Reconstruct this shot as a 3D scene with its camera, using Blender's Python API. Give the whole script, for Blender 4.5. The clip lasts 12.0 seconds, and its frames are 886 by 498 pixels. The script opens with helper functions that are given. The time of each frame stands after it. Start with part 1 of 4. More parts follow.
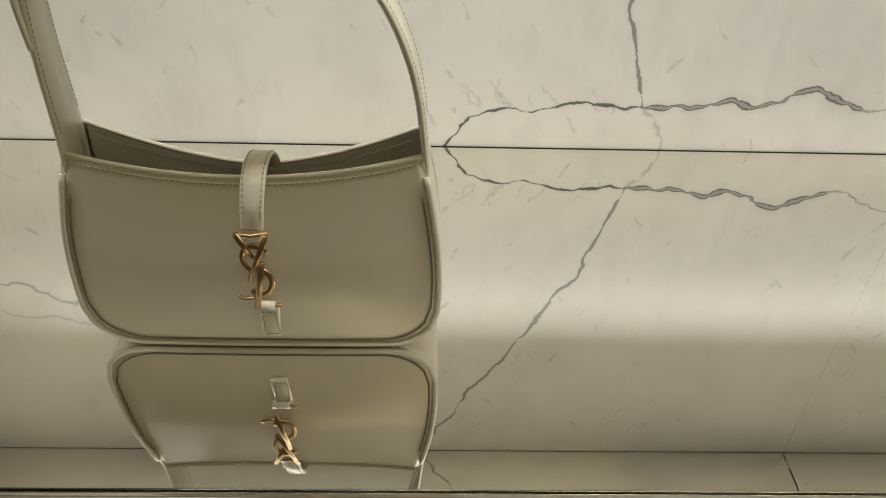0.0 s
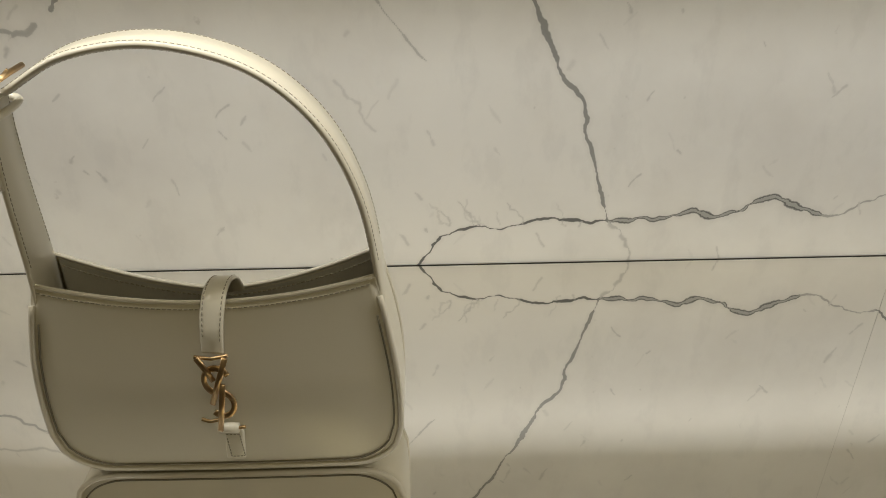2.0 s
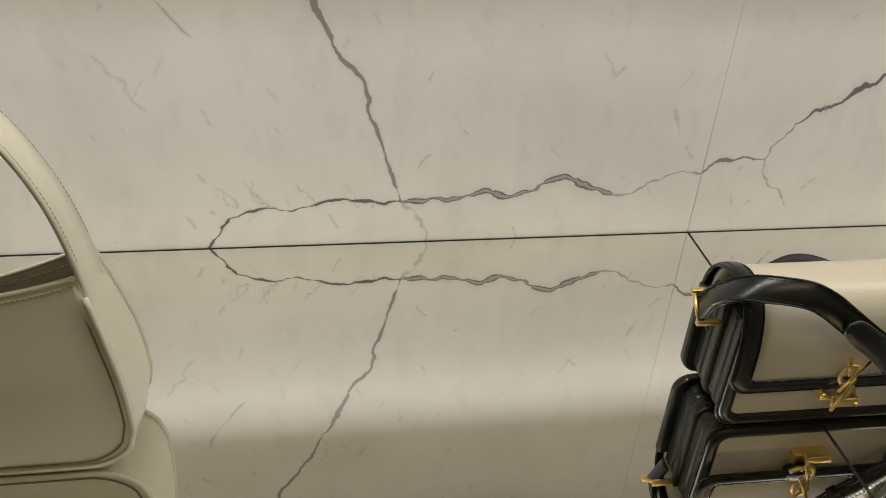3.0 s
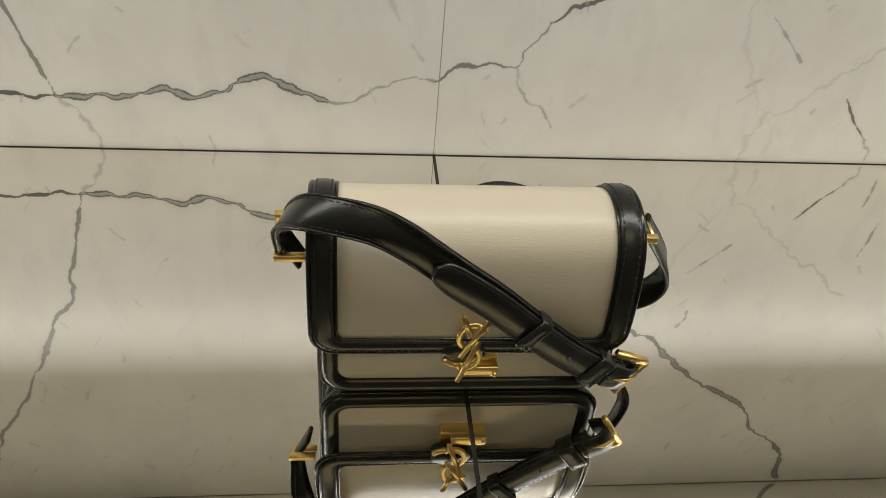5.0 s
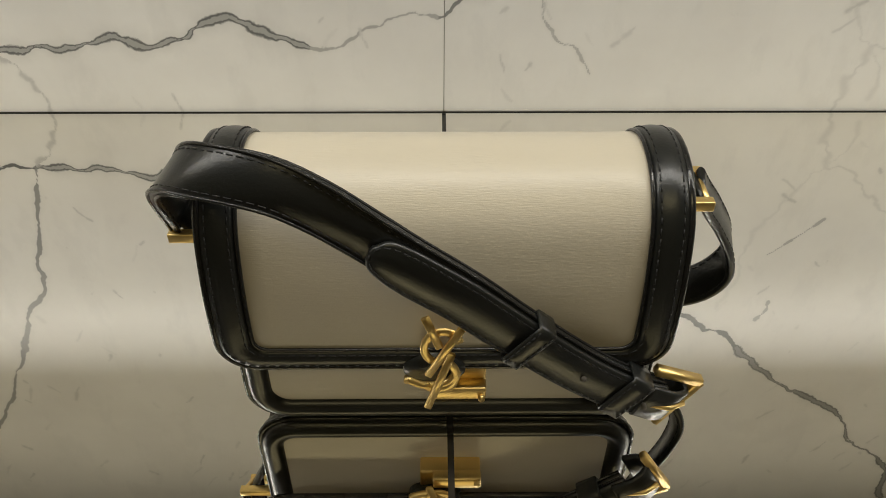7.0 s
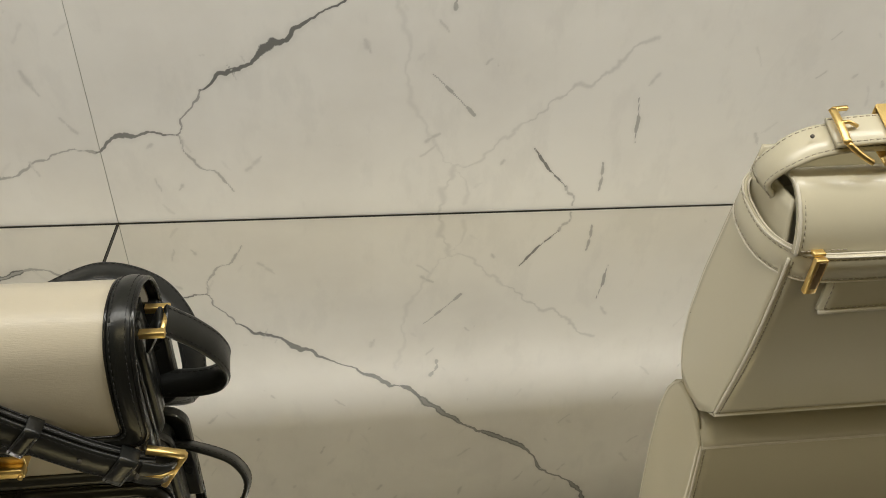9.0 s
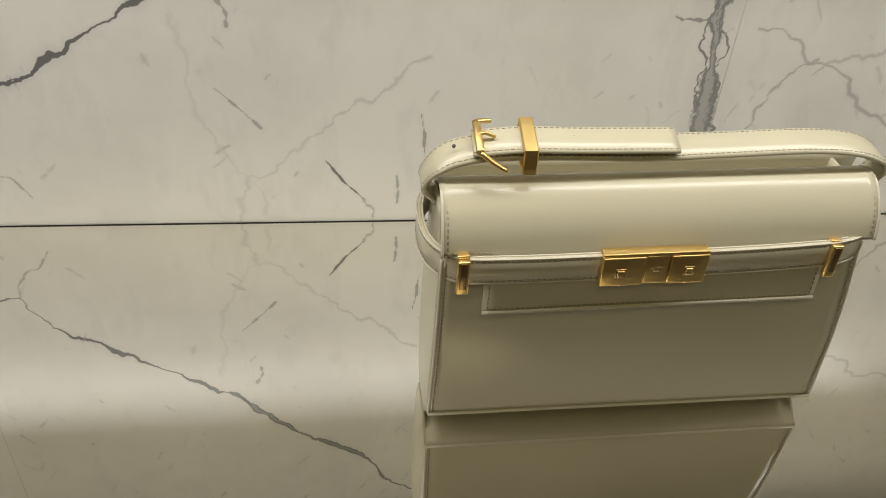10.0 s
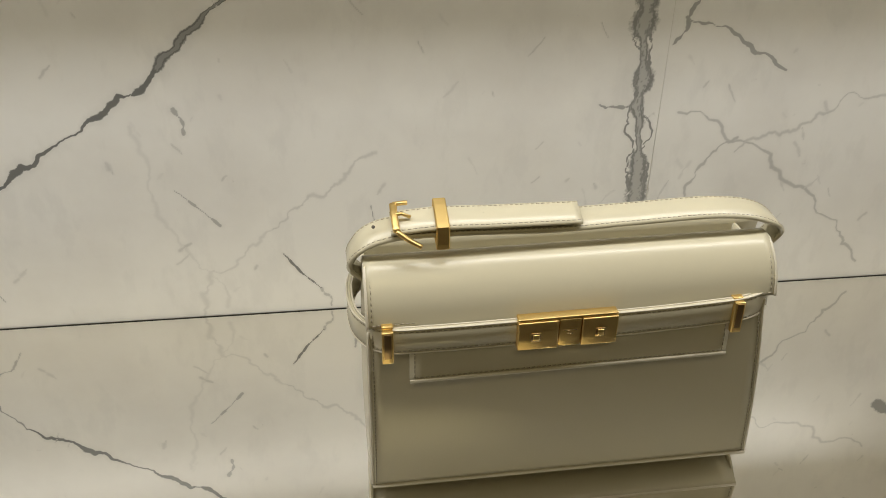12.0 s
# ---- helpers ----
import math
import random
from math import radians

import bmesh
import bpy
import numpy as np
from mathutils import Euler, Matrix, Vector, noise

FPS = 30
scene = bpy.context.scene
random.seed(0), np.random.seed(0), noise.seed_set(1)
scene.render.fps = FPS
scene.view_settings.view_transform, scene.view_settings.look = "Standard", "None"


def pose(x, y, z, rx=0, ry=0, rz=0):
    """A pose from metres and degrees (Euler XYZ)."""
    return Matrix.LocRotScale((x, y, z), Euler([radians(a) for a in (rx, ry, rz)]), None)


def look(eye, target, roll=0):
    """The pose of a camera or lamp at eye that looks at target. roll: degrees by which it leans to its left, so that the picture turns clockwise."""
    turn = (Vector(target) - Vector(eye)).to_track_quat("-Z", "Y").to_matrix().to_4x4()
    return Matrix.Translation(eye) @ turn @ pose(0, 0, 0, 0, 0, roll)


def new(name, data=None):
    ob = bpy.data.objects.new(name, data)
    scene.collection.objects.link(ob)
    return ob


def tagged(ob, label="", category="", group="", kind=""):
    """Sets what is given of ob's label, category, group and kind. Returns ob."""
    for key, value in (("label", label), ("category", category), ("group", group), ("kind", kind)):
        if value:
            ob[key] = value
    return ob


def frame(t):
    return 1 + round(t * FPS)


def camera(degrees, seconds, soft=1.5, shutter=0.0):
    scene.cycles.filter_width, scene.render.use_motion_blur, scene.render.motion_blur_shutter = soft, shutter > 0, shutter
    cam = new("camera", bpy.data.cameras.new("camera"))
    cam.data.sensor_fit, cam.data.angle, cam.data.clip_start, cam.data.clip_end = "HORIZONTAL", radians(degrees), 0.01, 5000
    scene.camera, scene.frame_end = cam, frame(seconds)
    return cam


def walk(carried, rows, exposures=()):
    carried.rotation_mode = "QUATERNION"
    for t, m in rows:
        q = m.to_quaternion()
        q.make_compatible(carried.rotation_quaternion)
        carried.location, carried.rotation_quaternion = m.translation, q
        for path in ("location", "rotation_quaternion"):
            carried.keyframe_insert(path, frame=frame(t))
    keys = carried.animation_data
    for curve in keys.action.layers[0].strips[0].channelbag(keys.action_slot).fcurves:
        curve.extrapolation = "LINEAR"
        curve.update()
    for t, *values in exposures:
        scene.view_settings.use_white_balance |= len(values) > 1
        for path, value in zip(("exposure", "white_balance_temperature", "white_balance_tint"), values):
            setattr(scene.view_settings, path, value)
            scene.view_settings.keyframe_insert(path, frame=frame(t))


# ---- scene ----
cam = camera(59.4, 12.0, soft=0.9)
PATH = [
    (0, (-0.0450, -0.6770, 0.4190), (0.0110, 0.8690, -0.8470), 2.10),
    (0.5, (-0.0540, -0.6730, 0.4290), (-0.0600, 0.9770, -0.7010), 0.90),
    (1, (-0.0670, -0.6710, 0.4510), (-0.1380, 1.0790, -0.5150), -0.30),
    (1.5, (-0.0530, -0.6840, 0.4390), (-0.0940, 1.0490, -0.5590), -0.80),
    (2, (-0.0070, -0.6930, 0.4280), (0.0170, 1.0290, -0.5890), -0.80),
    (2.5, (0.0660, -0.7060, 0.4310), (0.1550, 0.9950, -0.6180), 0.40),
    (3, (0.1217, -0.6750, 0.4435), (0.3507, 0.9727, -0.6667), 2.37),
    (3.5, (0.1517, -0.6513, 0.4340), (0.4753, 0.9603, -0.7053), 3.14),
    (3.7, (0.1762, -0.6332, 0.4511), (0.4875, 0.9489, -0.7321), 3.77),
    (5.3, (0.4326, -0.5706, 0.3397), (0.6346, 0.9745, -0.9141), 5.04),
    (5.5, (0.4325, -0.5209, 0.3264), (0.6310, 1.0072, -0.9486), 4.47),
    (6, (0.4395, -0.4681, 0.2833), (0.5986, 1.0512, -1.0077), 2.48),
    (6.5, (0.4653, -0.4826, 0.2791), (0.5326, 1.0427, -1.0128), 0.54),
    (6.7, (0.4689, -0.4922, 0.2780), (0.5124, 1.0382, -1.0088), 0.37),
    (8.3, (0.6031, -0.5609, 0.3756), (0.5861, 1.0369, -0.8273), 0.00),
    (8.5, (0.6364, -0.5818, 0.3926), (0.6910, 1.0098, -0.8174), 1.41),
    (9, (0.6823, -0.5871, 0.4061), (0.9246, 0.9909, -0.7985), 3.17),
    (9.5, (0.7780, -0.5930, 0.4170), (1.0260, 1.0020, -0.7640), 4.00),
    (10, (0.8620, -0.6370, 0.4210), (1.1210, 0.9740, -0.7350), 4.20),
    (10.5, (0.9110, -0.6750, 0.4270), (1.2240, 0.9790, -0.6530), 4.10),
    (11, (0.9170, -0.6810, 0.4280), (1.2200, 1.0420, -0.5410), 3.00),
    (11.5, (0.9130, -0.6860, 0.4260), (1.2200, 1.0590, -0.5030), 2.20),
    (12, (0.9050, -0.6830, 0.4300), (1.1660, 1.0630, -0.5100), 1.00),
]
walk(cam, [(t, look(eye, target, roll)) for t, eye, target, roll in PATH],
     exposures=[(0.0, 0.2), (0.5, 0.12), (1.0, 0.03), (2.5, -0.05), (12.0, 0.0)])

# ---- light and exposure ----
world = bpy.data.worlds.new("shop_air")
world.use_nodes = True
world.node_tree.nodes["Background"].inputs[0].default_value = (1.0, 0.93, 0.82, 1)
world.node_tree.nodes["Background"].inputs[1].default_value = 0.06
scene.world = world


def area_lamp(name, m, size_x, size_y, watts, colour, spread=180.0):
    data = bpy.data.lights.new(name, "AREA")
    data.shape, data.size, data.size_y = "RECTANGLE", size_x, size_y
    data.energy, data.color, data.spread = watts, colour, radians(spread)
    ob = new(name, data)
    ob.matrix_world = m
    return ob


KEY = (0.97, 0.975, 0.975)
X0, X1, DEPTH, HEIGHT = -0.70, 1.80, 0.40, 0.507
# the strip recessed along the front of the upper shelf shines straight down
tagged(area_lamp("shelf_strip_light", pose(0.55, -0.290, HEIGHT + 0.034), 2.44, 0.010, 3.8, KEY),
       "warm LED strip recessed in the shelf above", "strip light")
# added fill lamp under the strip, to brighten the wall above its cut-off
tagged(area_lamp("strip_cover_glow", pose(0.55, -0.290, HEIGHT + 0.0006), 2.44, 0.05, 1.7, (1.0, 0.93, 0.74)),
       "added fill lamp that brightens the upper wall", "strip light")
# the shop's own ceiling light behind the camera
tagged(area_lamp("shop_ceiling_light", pose(0.55, -1.7, 1.88), 1.8, 0.3, 7.7, (1.0, 0.85, 0.47)),
       "warm rectangular shop ceiling light panel", "ceiling light")


# ---- materials ----
def material(name, colour, rough=0.5, metal=0.0):
    mat = bpy.data.materials.new(name)
    mat.use_nodes = True
    bsdf = mat.node_tree.nodes["Principled BSDF"]
    bsdf.inputs["Base Color"].default_value = (*colour, 1)
    bsdf.inputs["Roughness"].default_value = rough
    bsdf.inputs["Metallic"].default_value = metal
    return mat, mat.node_tree, bsdf


def add(tree, kind, **settings):
    node = tree.nodes.new(kind)
    for key, value in settings.items():
        node.inputs[key.replace("_", " ")].default_value = value
    return node


def noise_at(tree, scale, detail=4.0, rough=0.55, stretch=(1, 1, 1)):
    co = tree.nodes.new("ShaderNodeTexCoord")
    mp = tree.nodes.new("ShaderNodeMapping")
    mp.inputs["Scale"].default_value = stretch
    tex = add(tree, "ShaderNodeTexNoise", Scale=scale, Detail=detail, Roughness=rough)
    tree.links.new(co.outputs["Object"], mp.inputs["Vector"])
    tree.links.new(mp.outputs["Vector"], tex.inputs["Vector"])
    return tex.outputs["Fac"]


def ramp(tree, fac, stops):
    node = tree.nodes.new("ShaderNodeValToRGB")
    els = node.color_ramp.elements
    while len(els) < len(stops):
        els.new(0.5)
    for el, (pos, col) in zip(els, stops):
        el.position, el.color = pos, (*col, 1)
    tree.links.new(fac, node.inputs["Fac"])
    return node.outputs["Color"]


def mix(tree, fac, a, b, mode="MIX"):
    node = tree.nodes.new("ShaderNodeMix")
    node.data_type, node.blend_type = "RGBA", mode
    for socket, value in ((node.inputs[0], fac), (node.inputs[6], a), (node.inputs[7], b)):
        if isinstance(value, (int, float)):
            socket.default_value = value
        elif isinstance(value, tuple):
            socket.default_value = (*value, 1)
        else:
            tree.links.new(value, socket)
    return node.outputs[2]


def maths(tree, op, a, b=0.0, clamp=False):
    node = tree.nodes.new("ShaderNodeMath")
    node.operation, node.use_clamp = op, clamp
    for socket, value in zip(node.inputs, (a, b)):
        if isinstance(value, (int, float)):
            socket.default_value = value
        else:
            tree.links.new(value, socket)
    return node.outputs[0]


def step_down(tree, value, lo, hi):
    """1 below lo, 0 above hi, smooth between."""
    node = tree.nodes.new("ShaderNodeMapRange")
    node.interpolation_type = "SMOOTHSTEP"
    for i, v in enumerate((lo, hi, 1.0, 0.0), 1):
        node.inputs[i].default_value = v
    tree.links.new(value, node.inputs[0])
    return node.outputs[0]


def bump(tree, bsdf, height, distance, strength=1.0):
    node = add(tree, "ShaderNodeBump", Strength=strength, Distance=distance)
    tree.links.new(height, node.inputs["Height"])
    tree.links.new(node.outputs["Normal"], bsdf.inputs["Normal"])


def leather(name, colour, dark, rough, grain=700.0, stretch=(1, 1, 1), depth=0.00018, coat=0.0):
    mat, tree, bsdf = material(name, colour, rough)
    fine = noise_at(tree, grain, 4.0, 0.6, stretch)
    cloud = noise_at(tree, 14.0, 3.0) if depth > 0.00003 else fine
    col = ramp(tree, cloud, [(0.3, dark), (0.7, colour)])
    tree.links.new(mix(tree, 0.06, col, ramp(tree, fine, [(0.3, dark), (0.7, colour)])), bsdf.inputs["Base Color"])
    spread = 0.14 if depth > 0.00003 else 0.015
    tree.links.new(maths(tree, "MULTIPLY_ADD", cloud, spread), bsdf.inputs["Roughness"])
    bsdf.inputs["Roughness"].links[0].from_node.inputs[2].default_value = rough - spread / 2
    bsdf.inputs["Coat Weight"].default_value = coat
    bsdf.inputs["Coat Roughness"].default_value = 0.3
    if depth > 0.00003:
        bump(tree, bsdf, fine, depth)
    return mat


IVORY = leather("ivory_smooth_leather", (0.722, 0.677, 0.557), (0.714, 0.669, 0.549), 0.28, 600.0, (1, 1, 1), 0.00002, 0.25)
IVORY_EDGE = leather("ivory_cut_edge", (0.73, 0.685, 0.58), (0.68, 0.635, 0.53), 0.35, 500.0)
LINING = leather("grey_suede_lining", (0.66, 0.64, 0.60), (0.58, 0.56, 0.53), 0.8, 500.0)
CREAM = leather("cream_grained_leather", (0.62, 0.562, 0.45), (0.585, 0.53, 0.42), 0.36, 1900.0, (0.12, 1, 1), 0.00012, 0.15)
BLACK = leather("black_calf_leather", (0.017, 0.018, 0.017), (0.011, 0.012, 0.011), 0.30, 900.0, (0.6, 1, 1), 0.0001, 0.2)
BLACK_EDGE = leather("black_cut_edge", (0.02, 0.02, 0.02), (0.012, 0.012, 0.012), 0.18, 400.0)
BONE = leather("bone_box_leather", (0.63, 0.585, 0.445), (0.622, 0.577, 0.438), 0.27, 600.0, (1, 1, 1), 0.000012, 0.2)
# light threads, darkened: the shade of the stitch holes is in their colour
THREAD = material("shaded_ivory_thread", (0.33, 0.30, 0.235), 0.7)[0]
PALE_THREAD = material("shaded_pale_thread", (0.38, 0.34, 0.265), 0.65)[0]
BLACK_THREAD = material("black_thread", (0.012, 0.012, 0.012), 0.7)[0]


def metal(name, colour, rough):
    mat, tree, bsdf = material(name, colour, rough, 1.0)
    n = noise_at(tree, 260.0, 3.0, 0.6, (1, 0.15, 1))
    tree.links.new(maths(tree, "MULTIPLY_ADD", n, 0.14), bsdf.inputs["Roughness"])
    bsdf.inputs["Roughness"].links[0].from_node.inputs[2].default_value = rough - 0.05
    return mat


GOLD = metal("polished_gold_metal", (0.90, 0.66, 0.27), 0.36)
BRONZE = metal("aged_gold_metal", (0.46, 0.32, 0.17), 0.32)
STEEL = metal("polished_steel", (0.72, 0.70, 0.66), 0.14)
DARK_JOINT = material("dark_joint_filler", (0.022, 0.021, 0.019), 0.25)[0]
CHANNEL = material("pale_brass_channel", (0.78, 0.70, 0.53), 0.6)[0]
GREY_JOINT = material("grey_joint_filler", (0.46, 0.445, 0.41), 0.6)[0]
PALE_JOINT = material("pale_joint_filler", (0.62, 0.60, 0.55), 0.6)[0]
# dark tone that paints the shadow line beside the hobo bag's piping
SEAM_SHADE = material("seam_groove_shadow", (0.20, 0.18, 0.135), 0.7)[0]
HOLE = material("punched_hole_shade", (0.10, 0.09, 0.075), 0.8)[0]


def mirror_material():
    mat, tree, bsdf = material("mirror_glass", (0.90, 0.885, 0.84), 0.012, 1.0)
    smear = noise_at(tree, 3.0, 5.0, 0.6, (1, 2.5, 1))
    tree.links.new(ramp(tree, smear, [(0.35, (0.885, 0.87, 0.82)), (0.7, (0.92, 0.905, 0.865))]), bsdf.inputs["Base Color"])
    return mat


MIRROR = mirror_material()


def marble_material():
    """White marble: soft grey clouds, and veins whose run is carried by the slab's own attributes."""
    mat, tree, bsdf = material("white_veined_marble", (0.8, 0.78, 0.74), 0.3)
    q = tree.nodes.new("ShaderNodeAttribute")
    q.attribute_name = "vein"
    power = tree.nodes.new("ShaderNodeAttribute")
    power.attribute_name = "vein_power"
    fill = tree.nodes.new("ShaderNodeAttribute")
    fill.attribute_name = "vein_fill"
    ragged = maths(tree, "MULTIPLY", maths(tree, "SUBTRACT", noise_at(tree, 240.0, 5.0, 0.65), 0.5), 1.1)
    qq = maths(tree, "ADD", q.outputs["Fac"], ragged)
    firm = maths(tree, "MULTIPLY", maths(tree, "SUBTRACT", power.outputs["Fac"], 0.3), 4.0, True)
    soft_core = step_down(tree, qq, 0.0, 1.7)
    core = maths(tree, "ADD", soft_core, maths(tree, "MULTIPLY", firm, maths(tree, "SUBTRACT", step_down(tree, qq, 0.68, 1.12), soft_core)))
    inner = step_down(tree, qq, 0.36, 0.56)
    halo = step_down(tree, maths(tree, "ADD", q.outputs["Fac"], maths(tree, "MULTIPLY", ragged, 1.6)), 0.7, 3.6)
    cloud = ramp(tree, noise_at(tree, 5.0, 6.0, 0.6), [(0.32, (0.72, 0.70, 0.665)), (0.55, (0.80, 0.785, 0.75)), (0.8, (0.83, 0.815, 0.78))])
    fog = step_down(tree, noise_at(tree, 17.0, 6.0, 0.62, (1.5, 1, 0.7)), 0.36, 0.48)
    base = mix(tree, maths(tree, "MULTIPLY", fog, 0.13), cloud, (0.52, 0.51, 0.49))
    speck = step_down(tree, noise_at(tree, 60.0, 3.0, 0.5), 0.22, 0.30)
    base = mix(tree, maths(tree, "MULTIPLY", speck, 0.35), base, (0.40, 0.38, 0.35))
    base = mix(tree, maths(tree, "MULTIPLY", maths(tree, "MULTIPLY", halo, power.outputs["Fac"]), 0.20), base, (0.45, 0.44, 0.42))
    base = mix(tree, maths(tree, "MULTIPLY", core, power.outputs["Fac"]), base, (0.115, 0.117, 0.113))
    base = mix(tree, maths(tree, "MULTIPLY", inner, fill.outputs["Fac"]), base, (0.47, 0.465, 0.445))
    tree.links.new(base, bsdf.inputs["Base Color"])
    bump(tree, bsdf, noise_at(tree, 30.0, 4.0), 0.0002, 0.4)
    return mat


MARBLE = marble_material()


def plaster(name, colour):
    mat, tree, bsdf = material(name, colour, 0.7)
    n = noise_at(tree, 8.0, 6.0)
    tree.links.new(ramp(tree, n, [(0.3, tuple(c * 0.9 for c in colour)), (0.7, colour)]), bsdf.inputs["Base Color"])
    bump(tree, bsdf, noise_at(tree, 120.0, 3.0), 0.0006)
    return mat


BEIGE = plaster("beige_shop_plaster", (0.60, 0.55, 0.46))
BROWN = plaster("brown_shop_carpet", (0.16, 0.13, 0.10))


# ---- builders ----
def mesh_of(name, verts, faces, mat, smooth=True):
    me = bpy.data.meshes.new(name)
    me.from_pydata([tuple(v) for v in verts], [], faces)
    bm = bmesh.new()
    bm.from_mesh(me)
    bmesh.ops.recalc_face_normals(bm, faces=bm.faces)
    bm.to_mesh(me)
    bm.free()
    if smooth:
        me.shade_smooth()
    me.materials.append(mat)
    return me


def part(name, shape, mat, parent, label="", smooth=True, solid=0.0, offset=0.0, bevel=0.0, kind=""):
    """Links a shape (vertices in the world, faces) as one mesh under a thing or a part."""
    verts, faces = shape
    top = parent
    base = Vector((0, 0, 0))
    while top:
        base += Vector(top.location)
        top = top.parent
    ob = new(name, mesh_of(name, [Vector(v) - base for v in verts], faces, mat, smooth))
    ob.parent = parent
    if solid:
        md = ob.modifiers.new("thickness", "SOLIDIFY")
        md.thickness, md.offset = solid, offset
    if bevel:
        md = ob.modifiers.new("soft_edges", "BEVEL")
        md.width, md.segments, md.limit_method = bevel, 2, "ANGLE"
    return tagged(ob, label, kind=kind)


def thing(name, place, label, category, group="", kind=""):
    ob = new(name)
    ob.empty_display_size = 0.02
    ob.location = place
    return tagged(ob, label, category, group, kind)


def join(*shapes):
    verts, faces = [], []
    for v, f in shapes:
        n = len(verts)
        verts += list(v)
        faces += [tuple(i + n for i in q) for q in f]
    return verts, faces


def box(x0, x1, y0, y1, z0, z1, r=0.0, m=None):
    bm = bmesh.new()
    bmesh.ops.create_cube(bm, size=1.0)
    for v in bm.verts:
        v.co = Vector(((x0 + x1) / 2 + v.co.x * (x1 - x0), (y0 + y1) / 2 + v.co.y * (y1 - y0), (z0 + z1) / 2 + v.co.z * (z1 - z0)))
    if r:
        bmesh.ops.bevel(bm, geom=bm.edges[:], offset=r, segments=2, affect="EDGES", profile=0.5)
    if m is not None:
        bm.transform(m)
    bm.verts.index_update()
    out = [v.co.copy() for v in bm.verts], [tuple(v.index for v in f.verts) for f in bm.faces]
    bm.free()
    return out


def spline(points, n=12, closed=False):
    """Catmull-Rom through the points."""
    p = [Vector(q) for q in points]
    out = []
    count = len(p) if closed else len(p) - 1
    for i in range(count):
        if closed:
            a, b, c, d = p[i - 1], p[i], p[(i + 1) % len(p)], p[(i + 2) % len(p)]
        else:
            b, c = p[i], p[i + 1]
            a = p[i - 1] if i else b * 2 - c
            d = p[i + 2] if i + 2 < len(p) else c * 2 - b
        for k in range(n):
            t = k / n
            out.append(0.5 * (2 * b + (c - a) * t + (2 * a - 5 * b + 4 * c - d) * t * t + (3 * b - a - 3 * c + d) * t ** 3))
    if not closed:
        out.append(p[-1])
    return out


def tangents(path, closed=False):
    n = len(path)
    out = []
    for i in range(n):
        a = path[i - 1] if (i or closed) else path[0]
        b = path[(i + 1) % n] if (i + 1 < n or closed) else path[-1]
        out.append((b - a).normalized())
    return out


def sweep(path, sides, section, closed=False):
    """Carries a section [(across, up)] along the path; sides: the direction across at each point."""
    verts, faces, m = [], [], len(section)
    tans = tangents(path, closed)
    for p, t, s in zip(path, tans, sides):
        s = (s - t * s.dot(t)).normalized()
        u = t.cross(s)
        verts += [p + s * a + u * b for a, b in section]
    n = len(path)
    for i in range(n if closed else n - 1):
        j = (i + 1) % n
        faces += [(i * m + k, i * m + (k + 1) % m, j * m + (k + 1) % m, j * m + k) for k in range(m)]
    if not closed:
        faces += [tuple(range(m)), tuple(range((n - 1) * m, n * m))]
    return verts, faces


def tube(path, r, n=8, closed=False):
    ref = Vector((0.13, 0.97, 0.21))
    ring = [(r * math.cos(2 * math.pi * k / n), r * math.sin(2 * math.pi * k / n)) for k in range(n)]
    return sweep(path, [ref] * len(path), ring, closed)


def band_section(width, thick):
    w, h, c = width / 2, thick / 2, min(thick * 0.35, width * 0.2)
    return [(-w, -h + c), (-w + c, -h), (w - c, -h), (w, -h + c), (w, h - c), (w - c, h), (-w + c, h), (-w, h - c)]


def ribbon(points, sides, width, thick, n=12):
    """A leather band. sides: the direction across it at each control point. width may vary from point to point."""
    path = spline(points, n)
    across = [v.normalized() for v in spline(sides, n)]
    widths = [v.x for v in spline([(w, 0, 0) for w in (width if isinstance(width, (list, tuple)) else [width] * len(points))], n)]
    verts, faces = sweep(path, across, band_section(1.0, thick))
    m = 8
    tans = tangents(path)
    verts = []
    for p, t, s, w in zip(path, tans, across, widths):
        s = (s - t * s.dot(t)).normalized()
        u = t.cross(s)
        verts += [p + s * a + u * b for a, b in band_section(w, thick)]
    return verts, faces


def edge_line(points, sides, width, thick, inset, n=12, lift=0.0):
    """The line that runs along a band's two long edges, on its outer and inner face."""
    path = spline(points, n)
    across = [v.normalized() for v in spline(sides, n)]
    widths = [v.x for v in spline([(w, 0, 0) for w in (width if isinstance(width, (list, tuple)) else [width] * len(points))], n)]
    out = []
    for sign in (-1, 1):
        for face in (-1, 1):
            run = []
            for p, t, s, w in zip(path, tangents(path), across, widths):
                s = (s - t * s.dot(t)).normalized()
                run.append(p + s * sign * (w / 2 - inset) + t.cross(s) * face * (thick / 2 + lift))
            out.append(run)
    return out


def stitches(run, length=0.0022, gap=0.0013, r=0.00037):
    """Short raised threads along a run of points."""
    shapes, i, ahead = [], 0, 0.0
    lens = [0.0]
    for a, b in zip(run, run[1:]):
        lens.append(lens[-1] + (b - a).length)

    def at(s):
        k = int(np.searchsorted(lens, s)) or 1
        k = min(k, len(run) - 1)
        f = (s - lens[k - 1]) / max(lens[k] - lens[k - 1], 1e-9)
        return run[k - 1].lerp(run[k], f)
    while ahead + length < lens[-1]:
        a, b = at(ahead), at(ahead + length)
        shapes.append(tube([a, a.lerp(b, 0.5), b], r, 5))
        ahead += length + gap
    return join(*shapes) if shapes else ([], [])


